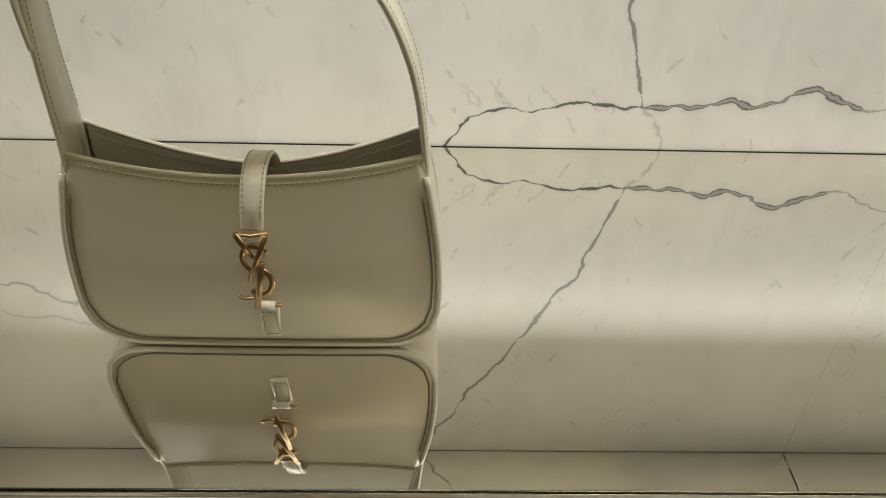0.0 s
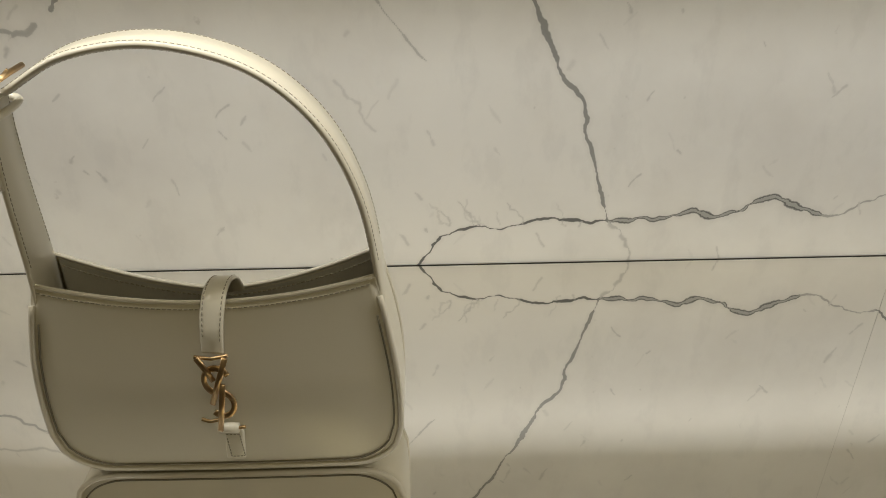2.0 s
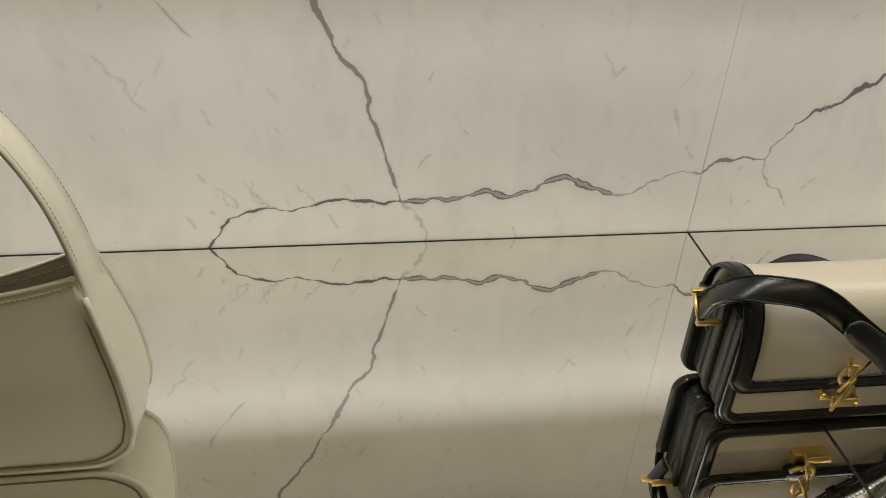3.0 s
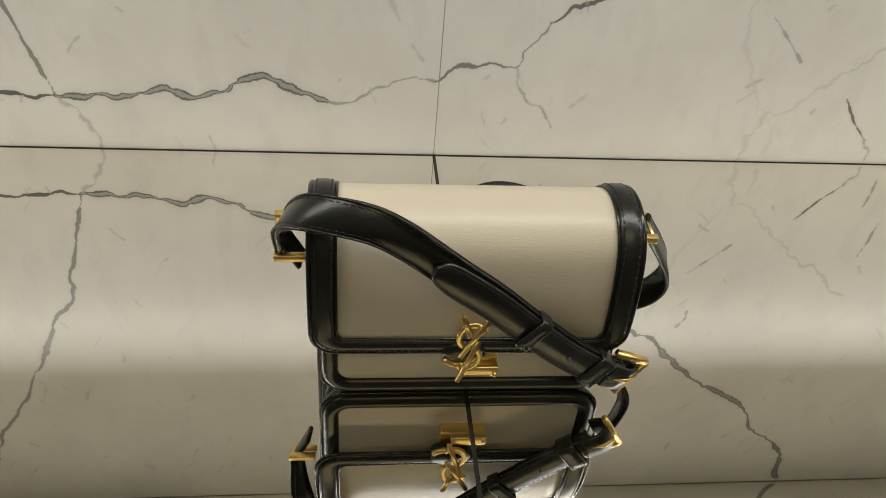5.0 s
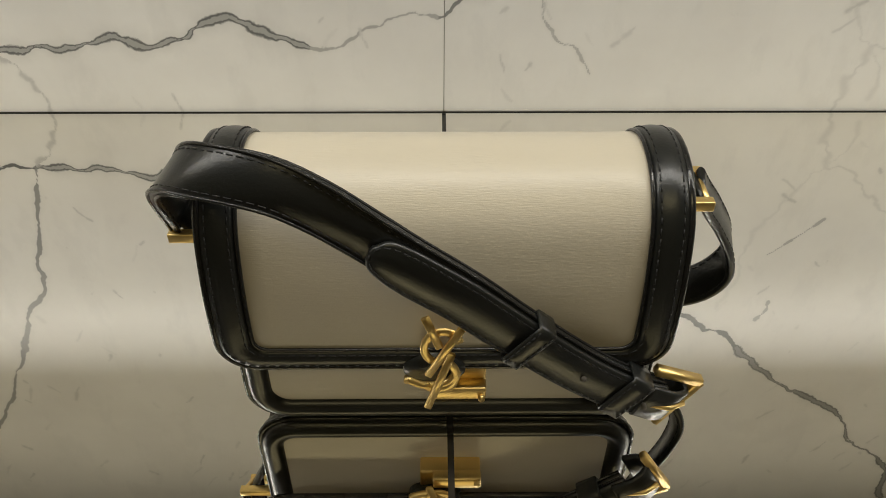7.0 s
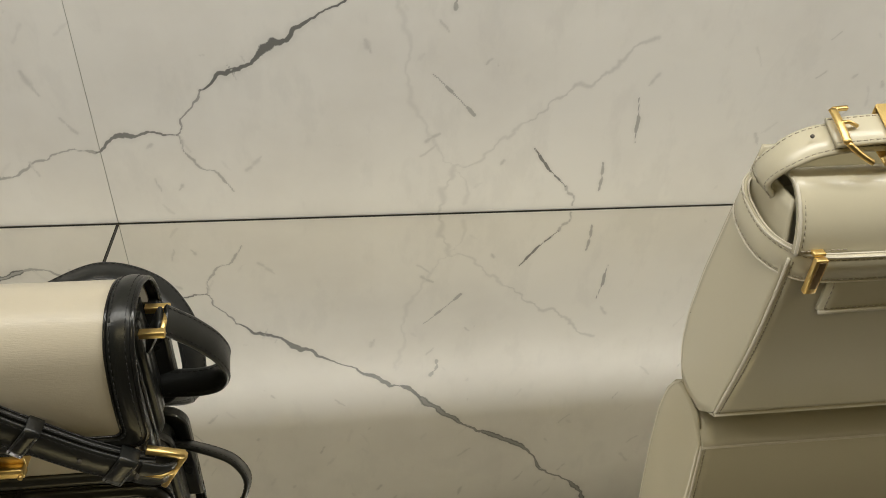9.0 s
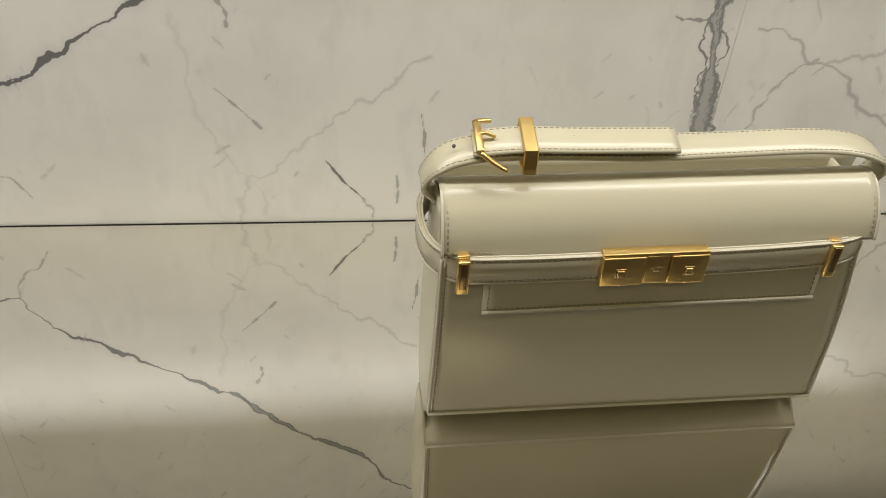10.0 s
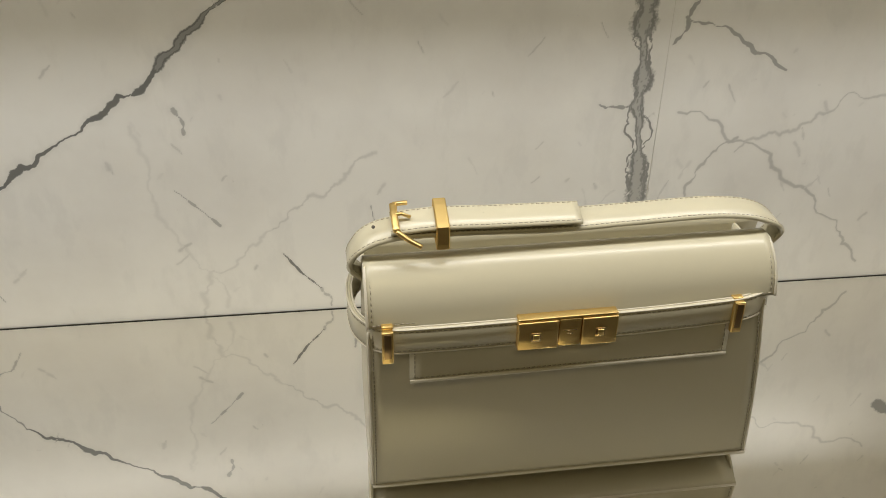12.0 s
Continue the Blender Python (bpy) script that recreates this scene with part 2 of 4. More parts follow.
def sheet(fn, nu, nv):
    """A surface from fn(s in -1..1, t in 0..1)."""
    verts = [Vector(fn(-1 + 2 * i / nu, j / nv)) for j in range(nv + 1) for i in range(nu + 1)]
    faces = [(j * (nu + 1) + i, j * (nu + 1) + i + 1, (j + 1) * (nu + 1) + i + 1, (j + 1) * (nu + 1) + i) for j in range(nv) for i in range(nu)]
    return verts, faces


def loft(rows):
    m = len(rows[0])
    verts = [v for r in rows for v in r]
    faces = [(i * m + k, i * m + k + 1, (i + 1) * m + k + 1, (i + 1) * m + k) for i in range(len(rows) - 1) for k in range(m - 1)]
    return verts, faces


# ---- the niche: marble wall, mirror shelf, mirror above ----
wall = thing("wall_back", (0.55, 0.0, 0.0), "white marble back wall with grey veins", "wall", kind="structure")
rng = random.Random(7)


def wander(points, rough, n=5):
    """The run of a vein through a few places, broken up at random."""
    run = [Vector((x, z, 0)) for x, z in points]
    amount = rough
    for _ in range(n):
        out = []
        for a, b in zip(run, run[1:]):
            d = b - a
            side = Vector((-d.y, d.x, 0))
            out += [a, a.lerp(b, 0.5) + side * rng.uniform(-amount, amount)]
        run = out + [run[-1]]
    return np.array([(v.x, v.y) for v in run])


VEINS = []


def vein(points, width, power, rough=0.16, n=4, fill=0.0):
    run = wander(points, rough, n)
    k = len(run)
    swell = np.array([0.35 + 1.3 * max(0.0, noise.noise(Vector((i * 7.0 / k * max(1, len(points) / 4), len(VEINS) * 3.7, 0.3))) + 0.35) for i in range(k)])
    VEINS.append((run, width * swell, power, fill))


# the long vein with its lens-shaped swellings
vein([(-0.024, 0.0), (-0.008, 0.024), (0.0, 0.034), (0.037, 0.045), (0.074, 0.045), (0.105, 0.052), (0.139, 0.05), (0.171, 0.048)], 0.0015, 0.95, 0.12)
vein([(0.171, 0.048), (0.204, 0.051), (0.23, 0.05), (0.259, 0.058), (0.278, 0.05), (0.307, 0.057), (0.319, 0.067), (0.338, 0.072), (0.361, 0.061), (0.389, 0.05)], 0.0030, 0.95, 0.10, 4, 0.75)
vein([(0.389, 0.05), (0.41, 0.05), (0.431, 0.064), (0.448, 0.071), (0.478, 0.071)], 0.0011, 0.5)
vein([(0.478, 0.071), (0.493, 0.083), (0.517, 0.087), (0.546, 0.086)], 0.0017, 0.8)
vein([(0.546, 0.086), (0.568, 0.052), (0.585, 0.03)], 0.0010, 0.45)
vein([(0.546, 0.086), (0.551, 0.101), (0.569, 0.126)], 0.0012, 0.6)
vein([(0.569, 0.126), (0.607, 0.146), (0.641, 0.167), (0.674, 0.192), (0.698, 0.208), (0.722, 0.228), (0.742, 0.232), (0.757, 0.25)], 0.0023, 0.9)
vein([(0.757, 0.25), (0.782, 0.277), (0.815, 0.304), (0.858, 0.331), (0.904, 0.38), (0.948, 0.42), (0.975, 0.46), (0.985, 0.5)], 0.0032, 0.9, 0.12, 4, 0.4)
# the vein that climbs from the junction
vein([(0.17, 0.048), (0.164, 0.07), (0.150, 0.12), (0.138, 0.172), (0.109, 0.216)], 0.0017, 0.7, 0.10)
vein([(0.109, 0.216), (0.095, 0.25), (0.072, 0.289), (0.050, 0.331), (0.015, 0.39), (-0.022, 0.454), (-0.04, 0.5)], 0.0021, 0.7, 0.10)
vein([(0.171, 0.048), (0.192, 0.024), (0.197, 0.0)], 0.0018, 0.32)
# the broad grey vein beside the second seam
vein([(1.190, 0.5), (1.193, 0.42), (1.184, 0.34), (1.189, 0.304), (1.187, 0.274), (1.193, 0.237), (1.190, 0.205), (1.199, 0.164), (1.203, 0.12), (1.206, 0.078), (1.203, 0.0)], 0.0085, 0.8, 0.08, 4, 0.9)
for shift, width in ((-0.0065, 0.0013), (0.0015, 0.0010), (0.0055, 0.0012)):
    vein([(x + shift, z) for x, z in ((1.191, 0.5), (1.192, 0.42), (1.185, 0.34), (1.189, 0.304), (1.188, 0.274), (1.193, 0.237), (1.191, 0.205), (1.199, 0.164), (1.203, 0.12), (1.206, 0.078), (1.203, 0.0))], width, 0.75, 0.24)
vein([(1.154, 0.208), (1.182, 0.205)], 0.0014, 0.6)
# the faint web between the bags
vein([(0.942, 0.168), (0.911, 0.142), (0.879, 0.127), (0.86, 0.113), (0.839, 0.092)], 0.0016, 0.22, 0.22)
vein([(0.839, 0.092), (0.817, 0.075), (0.778, 0.05), (0.767, 0.026), (0.766, 0.0)], 0.0022, 0.16, 0.25)
vein([(0.727, 0.2), (0.737, 0.151), (0.75, 0.095), (0.768, 0.056), (0.79, 0.01)], 0.0020, 0.11, 0.2)
vein([(0.849, 0.067), (0.884, 0.025)], 0.0014, 0.85, rough=0.04)
vein([(0.884, 0.025), (0.893, 0.004)], 0.0012, 0.4)
vein([(0.756, 0.138), (0.793, 0.1)], 0.0014, 0.5, rough=0.04)
vein([(0.936, 0.114), (0.941, 0.07)], 0.0013, 0.55, rough=0.04)
vein([(0.915, 0.05), (0.916, 0.02)], 0.0012, 0.5, rough=0.04)
vein([(0.766, 0.215), (0.772, 0.192)], 0.0016, 0.5)
# the third slab
vein([(1.234, 0.198), (1.292, 0.167), (1.348, 0.135), (1.434, 0.072), (1.47, 0.02)], 0.0016, 0.38, 0.2)
vein([(1.30, 0.155), (1.345, 0.171), (1.382, 0.193), (1.45, 0.209), (1.56, 0.26)], 0.0014, 0.28, 0.2)
vein([(1.238, 0.303), (1.218, 0.263)], 0.0019, 0.6)
vein([(1.227, 0.288), (1.277, 0.272), (1.336, 0.237)], 0.0017, 0.55)
vein([(1.30, 0.17), (1.265, 0.14), (1.25, 0.10)], 0.0014, 0.4)
vein([(1.56, 0.19), (1.65, 0.255), (1.674, 0.311), (1.70, 0.4)], 0.006, 0.7)
# the first slab, behind the hobo bag
vein([(-0.56, 0.20), (-0.473, 0.22), (-0.435, 0.225), (-0.409, 0.246), (-0.353, 0.255)], 0.0022, 0.47, 0.2)
vein([(-0.322, 0.32), (-0.327, 0.294), (-0.335, 0.268)], 0.0025, 0.62)
vein([(-0.56, 0.23), (-0.5, 0.25), (-0.446, 0.262)], 0.0017, 0.3)
vein([(-0.059, 0.282), (-0.01, 0.217)], 0.0012, 0.4, 0.05)
vein([(-0.095, 0.2), (-0.06, 0.15)], 0.0011, 0.2)
for _ in range(300):
    x, z = rng.uniform(-0.65, 1.75), rng.uniform(0.01, 0.48)
    a = radians(rng.choice([-58, -50, -70, 48, 60, 40, -62])) + rng.uniform(-0.15, 0.15)
    l = rng.uniform(0.003, 0.022)
    vein([(x, z), (x + l * math.cos(a), z + l * math.sin(a))], rng.uniform(0.0008, 0.0017), rng.uniform(0.06, 0.3), 0.08, 2)
# fine hairs that leave the long vein
for _ in range(10):
    x = rng.uniform(0.0, 0.13)
    l = rng.uniform(0.008, 0.03)
    vein([(x, 0.046), (x - l * rng.uniform(0.2, 0.9), 0.046 + l)], 0.0009, rng.uniform(0.1, 0.3), 0.25, 3)


def slab(x0, x1):
    """One marble slab with bevelled back; its front carries the run of the veins."""
    cell = 0.00135
    nx, nz = round((x1 - x0) / cell), round(HEIGHT / cell)
    xs, zs = np.linspace(x0, x1, nx + 1), np.linspace(0, HEIGHT, nz + 1)
    q, power, fill = np.full((nz + 1, nx + 1), 6.0), np.zeros((nz + 1, nx + 1)), np.zeros((nz + 1, nx + 1))
    for run, widths, strength, filled in VEINS:
        reach = 5 * widths.max() + 0.004
        i0, i1 = np.searchsorted(xs, run[:, 0].min() - reach), np.searchsorted(xs, run[:, 0].max() + reach)
        j0, j1 = np.searchsorted(zs, run[:, 1].min() - reach), np.searchsorted(zs, run[:, 1].max() + reach)
        if i1 <= i0 or j1 <= j0:
            continue
        gx, gz = np.meshgrid(xs[i0:i1], zs[j0:j1])
        best = np.full(gx.shape, 9.0)
        for (ax, az), (bx, bz), w in zip(run, run[1:], widths):
            dx, dz = bx - ax, bz - az
            f = np.clip(((gx - ax) * dx + (gz - az) * dz) / (dx * dx + dz * dz + 1e-12), 0, 1)
            best = np.minimum(best, np.hypot(gx - ax - f * dx, gz - az - f * dz) / max(w, 0.0007))
        here, pw = q[j0:j1, i0:i1], power[j0:j1, i0:i1]
        closer = best / (0.4 + strength) < here / (0.4 + pw)
        pw[closer & (best < 4.5)] = strength
        fill[j0:j1, i0:i1][closer & (best < 4.5)] = filled
        here[closer] = best[closer]
    gx, gz = np.meshgrid(xs, zs)
    front = np.stack([gx.ravel(), np.zeros(gx.size), gz.ravel()], 1) - np.array([0.55, 0, 0])
    n = nx + 1
    idx = (np.arange(nz)[:, None] * n + np.arange(nx)[None, :]).ravel()
    quads = np.stack([idx, idx + 1, idx + n + 1, idx + n], 1)
    back = np.array([(x0, 0.02, 0), (x1, 0.02, 0), (x1, 0.02, HEIGHT), (x0, 0.02, HEIGHT)]) - np.array([0.55, 0, 0])
    k = len(front)
    corner = [0, nx, nz * n + nx, nz * n]
    rim = [[k + 1, k, k + 3, k + 2]] + [[corner[b], corner[a], k + a, k + b] for a, b in ((0, 1), (1, 2), (2, 3), (3, 0))]
    verts = np.concatenate([front, back])
    quads = np.concatenate([quads, np.array(rim)])
    me = bpy.data.meshes.new("marble_slab")
    me.vertices.add(len(verts))
    me.vertices.foreach_set("co", verts.astype(np.float32).ravel())
    me.loops.add(quads.size)
    me.loops.foreach_set("vertex_index", quads.astype(np.int32).ravel())
    me.polygons.add(len(quads))
    me.polygons.foreach_set("loop_start", np.arange(0, quads.size, 4, dtype=np.int32))
    me.update(calc_edges=True)
    me.validate()
    for name, field in (("vein", q), ("vein_power", power), ("vein_fill", fill)):
        at = me.attributes.new(name, "FLOAT", "POINT")
        at.data.foreach_set("value", np.concatenate([field.ravel(), np.zeros(4)]).astype(np.float32))
    me.materials.append(MARBLE)
    ob = new("marble_slab", me)
    ob.parent = wall
    return ob


SEAM_A, SEAM_B = 0.4825, 1.2145
for a, b in ((X0, SEAM_A - 0.0003), (SEAM_A + 0.0003, SEAM_B - 0.0004), (SEAM_B + 0.0004, X1)):
    slab(a, b)
part("seam", box(SEAM_A - 0.0003, SEAM_A + 0.0003, 0.0004, 0.02, 0, HEIGHT), GREY_JOINT, wall)
part("seam", box(SEAM_B - 0.0004, SEAM_B + 0.0004, 0.0008, 0.02, 0, HEIGHT), PALE_JOINT, wall)
part("backing", box(X0 - 0.02, X1 + 0.02, 0.021, 0.06, -0.05, HEIGHT + 0.05), BEIGE, wall)

shelf = thing("shelf", (0.55, -0.2, -0.03), "mirror-topped display shelf with a polished steel front edge", "shelf", kind="structure")
part("mirror_panel", box(X0, SEAM_A - 0.0014, -DEPTH, -0.0029, -0.012, 0.0), MIRROR, shelf, smooth=False)
part("mirror_panel", box(SEAM_A + 0.0014, X1, -DEPTH, -0.0029, -0.012, 0.0), MIRROR, shelf, smooth=False)
part("joint_strip", box(SEAM_A - 0.0014, SEAM_A + 0.0014, -DEPTH, -0.0029, -0.012, -0.001), DARK_JOINT, shelf, smooth=False)
part("core", box(X0, X1, -DEPTH + 0.001, 0.0, -0.046, -0.0125), BEIGE, shelf, smooth=False)
part("back_joint", box(X0, X1, -0.0029, -0.0002, -0.012, -0.0006), DARK_JOINT, shelf, smooth=False)
part("front_edge", box(X0, X1, -DEPTH - 0.012, -DEPTH - 0.0006, -0.048, -0.0015, 0.002), STEEL, shelf, "polished steel edge strip")
part("edge_bead", tube([Vector((X0, -DEPTH - 0.0065, -0.0012)), Vector((X1, -DEPTH - 0.0065, -0.0012))], 0.0016, 8), STEEL, shelf)

ceiling = thing("ceiling", (0.55, -0.2, HEIGHT), "mirrored underside of the shelf above", "ceiling", kind="structure")
for a, b in ((X0, SEAM_A - 0.0012), (SEAM_A + 0.0012, X1)):
    part("mirror_panel", box(a, b, -0.2569, -0.0008, HEIGHT + 0.001, HEIGHT + 0.005), MIRROR, ceiling, smooth=False)
    part("mirror_panel", box(a, b, -DEPTH, -0.3230, HEIGHT + 0.001, HEIGHT + 0.005), MIRROR, ceiling, smooth=False)
part("light_channel", join(box(X0, X1, -0.2569, -0.2529, HEIGHT + 0.0055, HEIGHT + 0.040), box(X0, X1, -0.3270, -0.3230, HEIGHT + 0.0055, HEIGHT + 0.040), box(X0, X1, -0.3230, -0.2569, HEIGHT + 0.036, HEIGHT + 0.040)), CHANNEL, ceiling, "pale recessed light channel", smooth=False)
part("front_edge", box(X0, X1, -DEPTH - 0.01, -DEPTH - 0.0006, HEIGHT - 0.002, HEIGHT + 0.06, 0.002), STEEL, ceiling)
part("core", box(X0, X1, -DEPTH, 0.0, HEIGHT + 0.041, HEIGHT + 0.06), BEIGE, ceiling, smooth=False)

for name, x in (("wall_left", X0 - 0.03), ("wall_right", X1)):
    side = thing(name, (x, -0.2, 0), "plain pale side wall of the niche", "wall", kind="structure")
    part("panel", box(x, x + 0.03, -DEPTH, 0.0, -0.045, HEIGHT + 0.045), BEIGE, side, smooth=False)

# the shop round the niche
for name, b, mat, label in (
        ("floor", (-2.2, 3.3, -3.2, 0.1, -1.05, -1.0), BROWN, "brown carpeted shop floor"),
        ("ceiling_shop", (-2.2, 3.3, -3.2, 0.1, 1.9, 1.95), BEIGE, "plain beige shop ceiling"),
        ("wall_south", (-2.2, 3.3, -3.25, -3.2, -1.0, 1.9), BEIGE, "plain beige shop wall"),
        ("wall_west", (-2.25, -2.2, -3.2, 0.1, -1.0, 1.9), BEIGE, "plain beige shop wall"),
        ("wall_east", (3.3, 3.35, -3.2, 0.1, -1.0, 1.9), BEIGE, "plain beige shop wall"),
        ("wall_north", (-2.2, 3.3, 0.07, 0.12, -1.0, 1.9), BEIGE, "plain beige shop wall round the niche")):
    part(name, box(*b), mat, None, smooth=False)
    tagged(bpy.data.objects[name], label, "ceiling" if "ceiling" in name else name.split("_")[0], kind="structure")


# ---- the ivory hobo bag ----
def ornament(parent, mat, m, tall, label):
    """A gilt ornament of two slanted bars and two half rings, of the given height, facing -y."""
    h = tall
    sec = band_section(h * 0.078, h * 0.034)
    out = Vector((0, -1, 0))

    def bar(name, a, b, y):
        p = [Vector((a[0] * h, y * h, a[1] * h)), Vector((b[0] * h, y * h, b[1] * h))]
        p.insert(1, p[0].lerp(p[1], 0.5))
        d = (p[-1] - p[0]).normalized()
        v, f = sweep(p, [d.cross(out)] * 3, sec)
        part(name, ([m @ q for q in v], f), mat, parent)

    def arc(name, cx, cz, r, a0, a1, y):
        p = [Vector((cx * h + r * h * math.cos(radians(a0 + (a1 - a0) * k / 20)), y * h, cz * h + r * h * 1.0 * math.sin(radians(a0 + (a1 - a0) * k / 20)))) for k in range(21)]
        side = [(q - Vector((cx * h, y * h, cz * h))).normalized() for q in p]
        v, f = sweep(p, side, sec)
        part(name, ([m @ q for q in v], f), mat, parent)
    bar("bar", (-0.19, 0.48), (-0.02, 0.18), -0.05)
    bar("bar", (0.19, 0.48), (-0.09, -0.13), -0.06)
    bar("bar", (0.10, 0.14), (-0.05, -0.50), -0.07)
    arc("half_ring", 0.01, 0.15, 0.17, 25, 245, -0.02)
    arc("half_ring", 0.02, -0.17, 0.165, 85, -140, -0.02)



def hobo_bag():
    bag = thing("hobo_bag", (-0.152, -0.25, 0.0), "ivory smooth leather hobo bag standing on the mirror shelf", "handbag", "bags on the shelf")
    xc, r = -0.1535, 0.036

    def half(t):
        return 0.1095 + 0.0125 * math.sin(math.pi * min(1.0, (1 - t) * 0.60))

    def low(s, t=0.0):
        d = abs(s) * 0.121 - (0.121 - r)
        return 0.004 + (0.0 if d <= 0 else (r - math.sqrt(max(r * r - d * d, 0.0))) * 0.9)

    def front(s, t):
        top = 0.160 - 0.0135 * (1 - s * s) + 0.001 * s
        z = low(s) + t * (top - low(s))
        y = -0.279 - 0.009 * (1 - s * s) * (0.15 + 0.85 * math.sin(math.pi * min(1, t * 0.95))) + 0.005 * max(0, t - 0.55) / 0.45 * (0.6 + 0.4 * s * s)
        return (xc + s * half(t) - 0.0015 * max(0, s) + 0.0045 * min(0, s) * (1 - t), y, z)

    def back(s, t):
        top = 0.163 - 0.030 * (1 - abs(s) ** 1.6)
        z = low(s) + t * (top - low(s))
        y = -0.216 - 0.024 * t ** 1.5 + 0.006 * (1 - s * s) * (1 - t)
        return (xc + s * half(t) * 0.985, y, z)

    part("front_panel", sheet(front, 48, 30), IVORY, bag, solid=0.0022, offset=-1)
    part("back_panel", sheet(back, 48, 30), IVORY, bag, solid=0.0022, offset=1)
    part("lining", sheet(lambda s, t: (back(s * 0.97, 0.35 + 0.63 * t)[0], back(s, 0.35 + 0.63 * t)[1] - 0.0026, back(s, 0.35 + 0.63 * t)[2]), 30, 10), LINING, bag, "grey inner lining")

    def rim(fn):
        run = [Vector(fn(-1, 1 - k / 18)) for k in range(19)]
        run += [Vector(fn(-1 + 2 * k / 60, 0)) for k in range(1, 60)]
        return run + [Vector(fn(1, k / 18)) for k in range(19)]
    a, b = rim(front), rim(back)
    rows = []
    for k in range(9):
        f = k / 8
        rows.append([p.lerp(q, f) + Vector((0, 0, -0.0005 * math.sin(math.pi * f))) + (p - Vector((xc, p.y, 0.09))).normalized() * 0.0022 * math.sin(math.pi * f) * (1 if p.z > 0.02 else 0) for p, q in zip(a, b)])
    part("gusset", loft(rows), IVORY, bag, solid=0.002, offset=0)
    inner = [v + (v - Vector((xc, v.y, 0.09))).normalized() * 0.0006 for v in a]
    part("piping", tube([v + Vector((0, -0.0004, 0)) for v in inner[2:-2]], 0.0021, 8), IVORY_EDGE, bag, "ivory rolled piping")
    part("piping", tube([v + (v - Vector((xc, v.y, 0.09))).normalized() * 0.001 for v in b], 0.0018, 8), IVORY_EDGE, bag)
    # thin tube along the seam; the groove's shadow is put into its dark colour
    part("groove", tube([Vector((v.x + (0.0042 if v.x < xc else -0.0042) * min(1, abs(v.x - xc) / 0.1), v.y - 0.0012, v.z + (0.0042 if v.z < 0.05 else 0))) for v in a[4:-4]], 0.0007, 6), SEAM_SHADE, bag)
    top = [Vector(front(-1 + 2 * k / 60, 1)) + Vector((0, 0.0008, 0.0003)) for k in range(61)]
    part("rim_edge", tube(top, 0.0016, 8), IVORY_EDGE, bag)
    part("rim_edge", tube([Vector(back(-1 + 2 * k / 60, 1)) for k in range(61)], 0.0014, 8), IVORY_EDGE, bag)
    part("stitching", stitches([Vector(front(-0.98 + 1.96 * k / 80, 0.972)) + Vector((0, -0.0003, 0)) for k in range(81)]), THREAD, bag)
    part("stitching", stitches([Vector(back(-0.96 + 1.92 * k / 80, 0.955)) + Vector((0, -0.0030, 0)) for k in range(81)]), PALE_THREAD, bag)
    part("stitching", stitches([Vector(back(-0.96 + 1.92 * k / 80, 0.79)) + Vector((0, -0.0032, 0)) for k in range(81)]), PALE_THREAD, bag)
    part("facing_edge", tube([Vector(back(-0.97 + 1.94 * k / 60, 0.775)) + Vector((0, -0.0032, 0)) for k in range(61)], 0.0006, 6), LINING, bag)

    # the shoulder strap, in two lengths joined by the buckle
    Y = Vector((0, 1, 0))
    right = [(-0.0385, -0.252, 0.05), (-0.0405, -0.256, 0.11), (-0.0435, -0.258, 0.165), (-0.0515, -0.265, 0.221), (-0.0710, -0.271, 0.268), (-0.1045, -0.275, 0.301), (-0.1525, -0.276, 0.3155), (-0.2000, -0.275, 0.3100), (-0.2370, -0.273, 0.2905)]
    wide = [0.050, 0.040, 0.034, 0.029, 0.027, 0.026, 0.026, 0.026, 0.026]
    strap = part("strap", ribbon(right, [Y] * 9, wide, 0.0042), IVORY, bag, "ivory leather shoulder strap")
    for run in edge_line(right, [Y] * 9, wide, 0.0042, 0.0022):
        part("stitching", stitches(run[26:]), THREAD, strap)
    left = [(-0.2685, -0.252, 0.05), (-0.267, -0.256, 0.11), (-0.2625, -0.258, 0.165), (-0.2585, -0.264, 0.220), (-0.2540, -0.269, 0.257), (-0.2500, -0.272, 0.282)]
    wide = [0.050, 0.040, 0.035, 0.031, 0.028, 0.026]
    strap = part("strap", ribbon(left, [Y] * 6, wide, 0.0036), IVORY, bag)
    for run in edge_line(left, [Y] * 6, wide, 0.0036, 0.0022):
        part("stitching", stitches(run[26:]), THREAD, strap)
    tail = [(-0.2370, -0.273, 0.2905), (-0.2470, -0.274, 0.2850), (-0.2530, -0.276, 0.2770), (-0.2560, -0.277, 0.2600), (-0.2580, -0.276, 0.2300)]
    part("strap_tail", ribbon(tail, [Y] * 5, [0.022, 0.022, 0.022, 0.021, 0.012], 0.003), IVORY, bag, "loose strap end hanging outside")
    part("strap_keeper", tube(spline([(-0.2445, -0.258, 0.2770), (-0.2540, -0.258, 0.2785), (-0.2540, -0.288, 0.2785), (-0.2445, -0.288, 0.2770)], 6, True), 0.0024, 8, True), IVORY, bag)
    buckle = part("buckle", ribbon([(-0.2370, -0.2900, 0.2980), (-0.2415, -0.2915, 0.2890), (-0.2455, -0.2920, 0.2805)], [Vector((0.9, -0.25, -0.4))] * 3, 0.0056, 0.0032, 6), BRONZE, bag, "aged gold angular buckle")
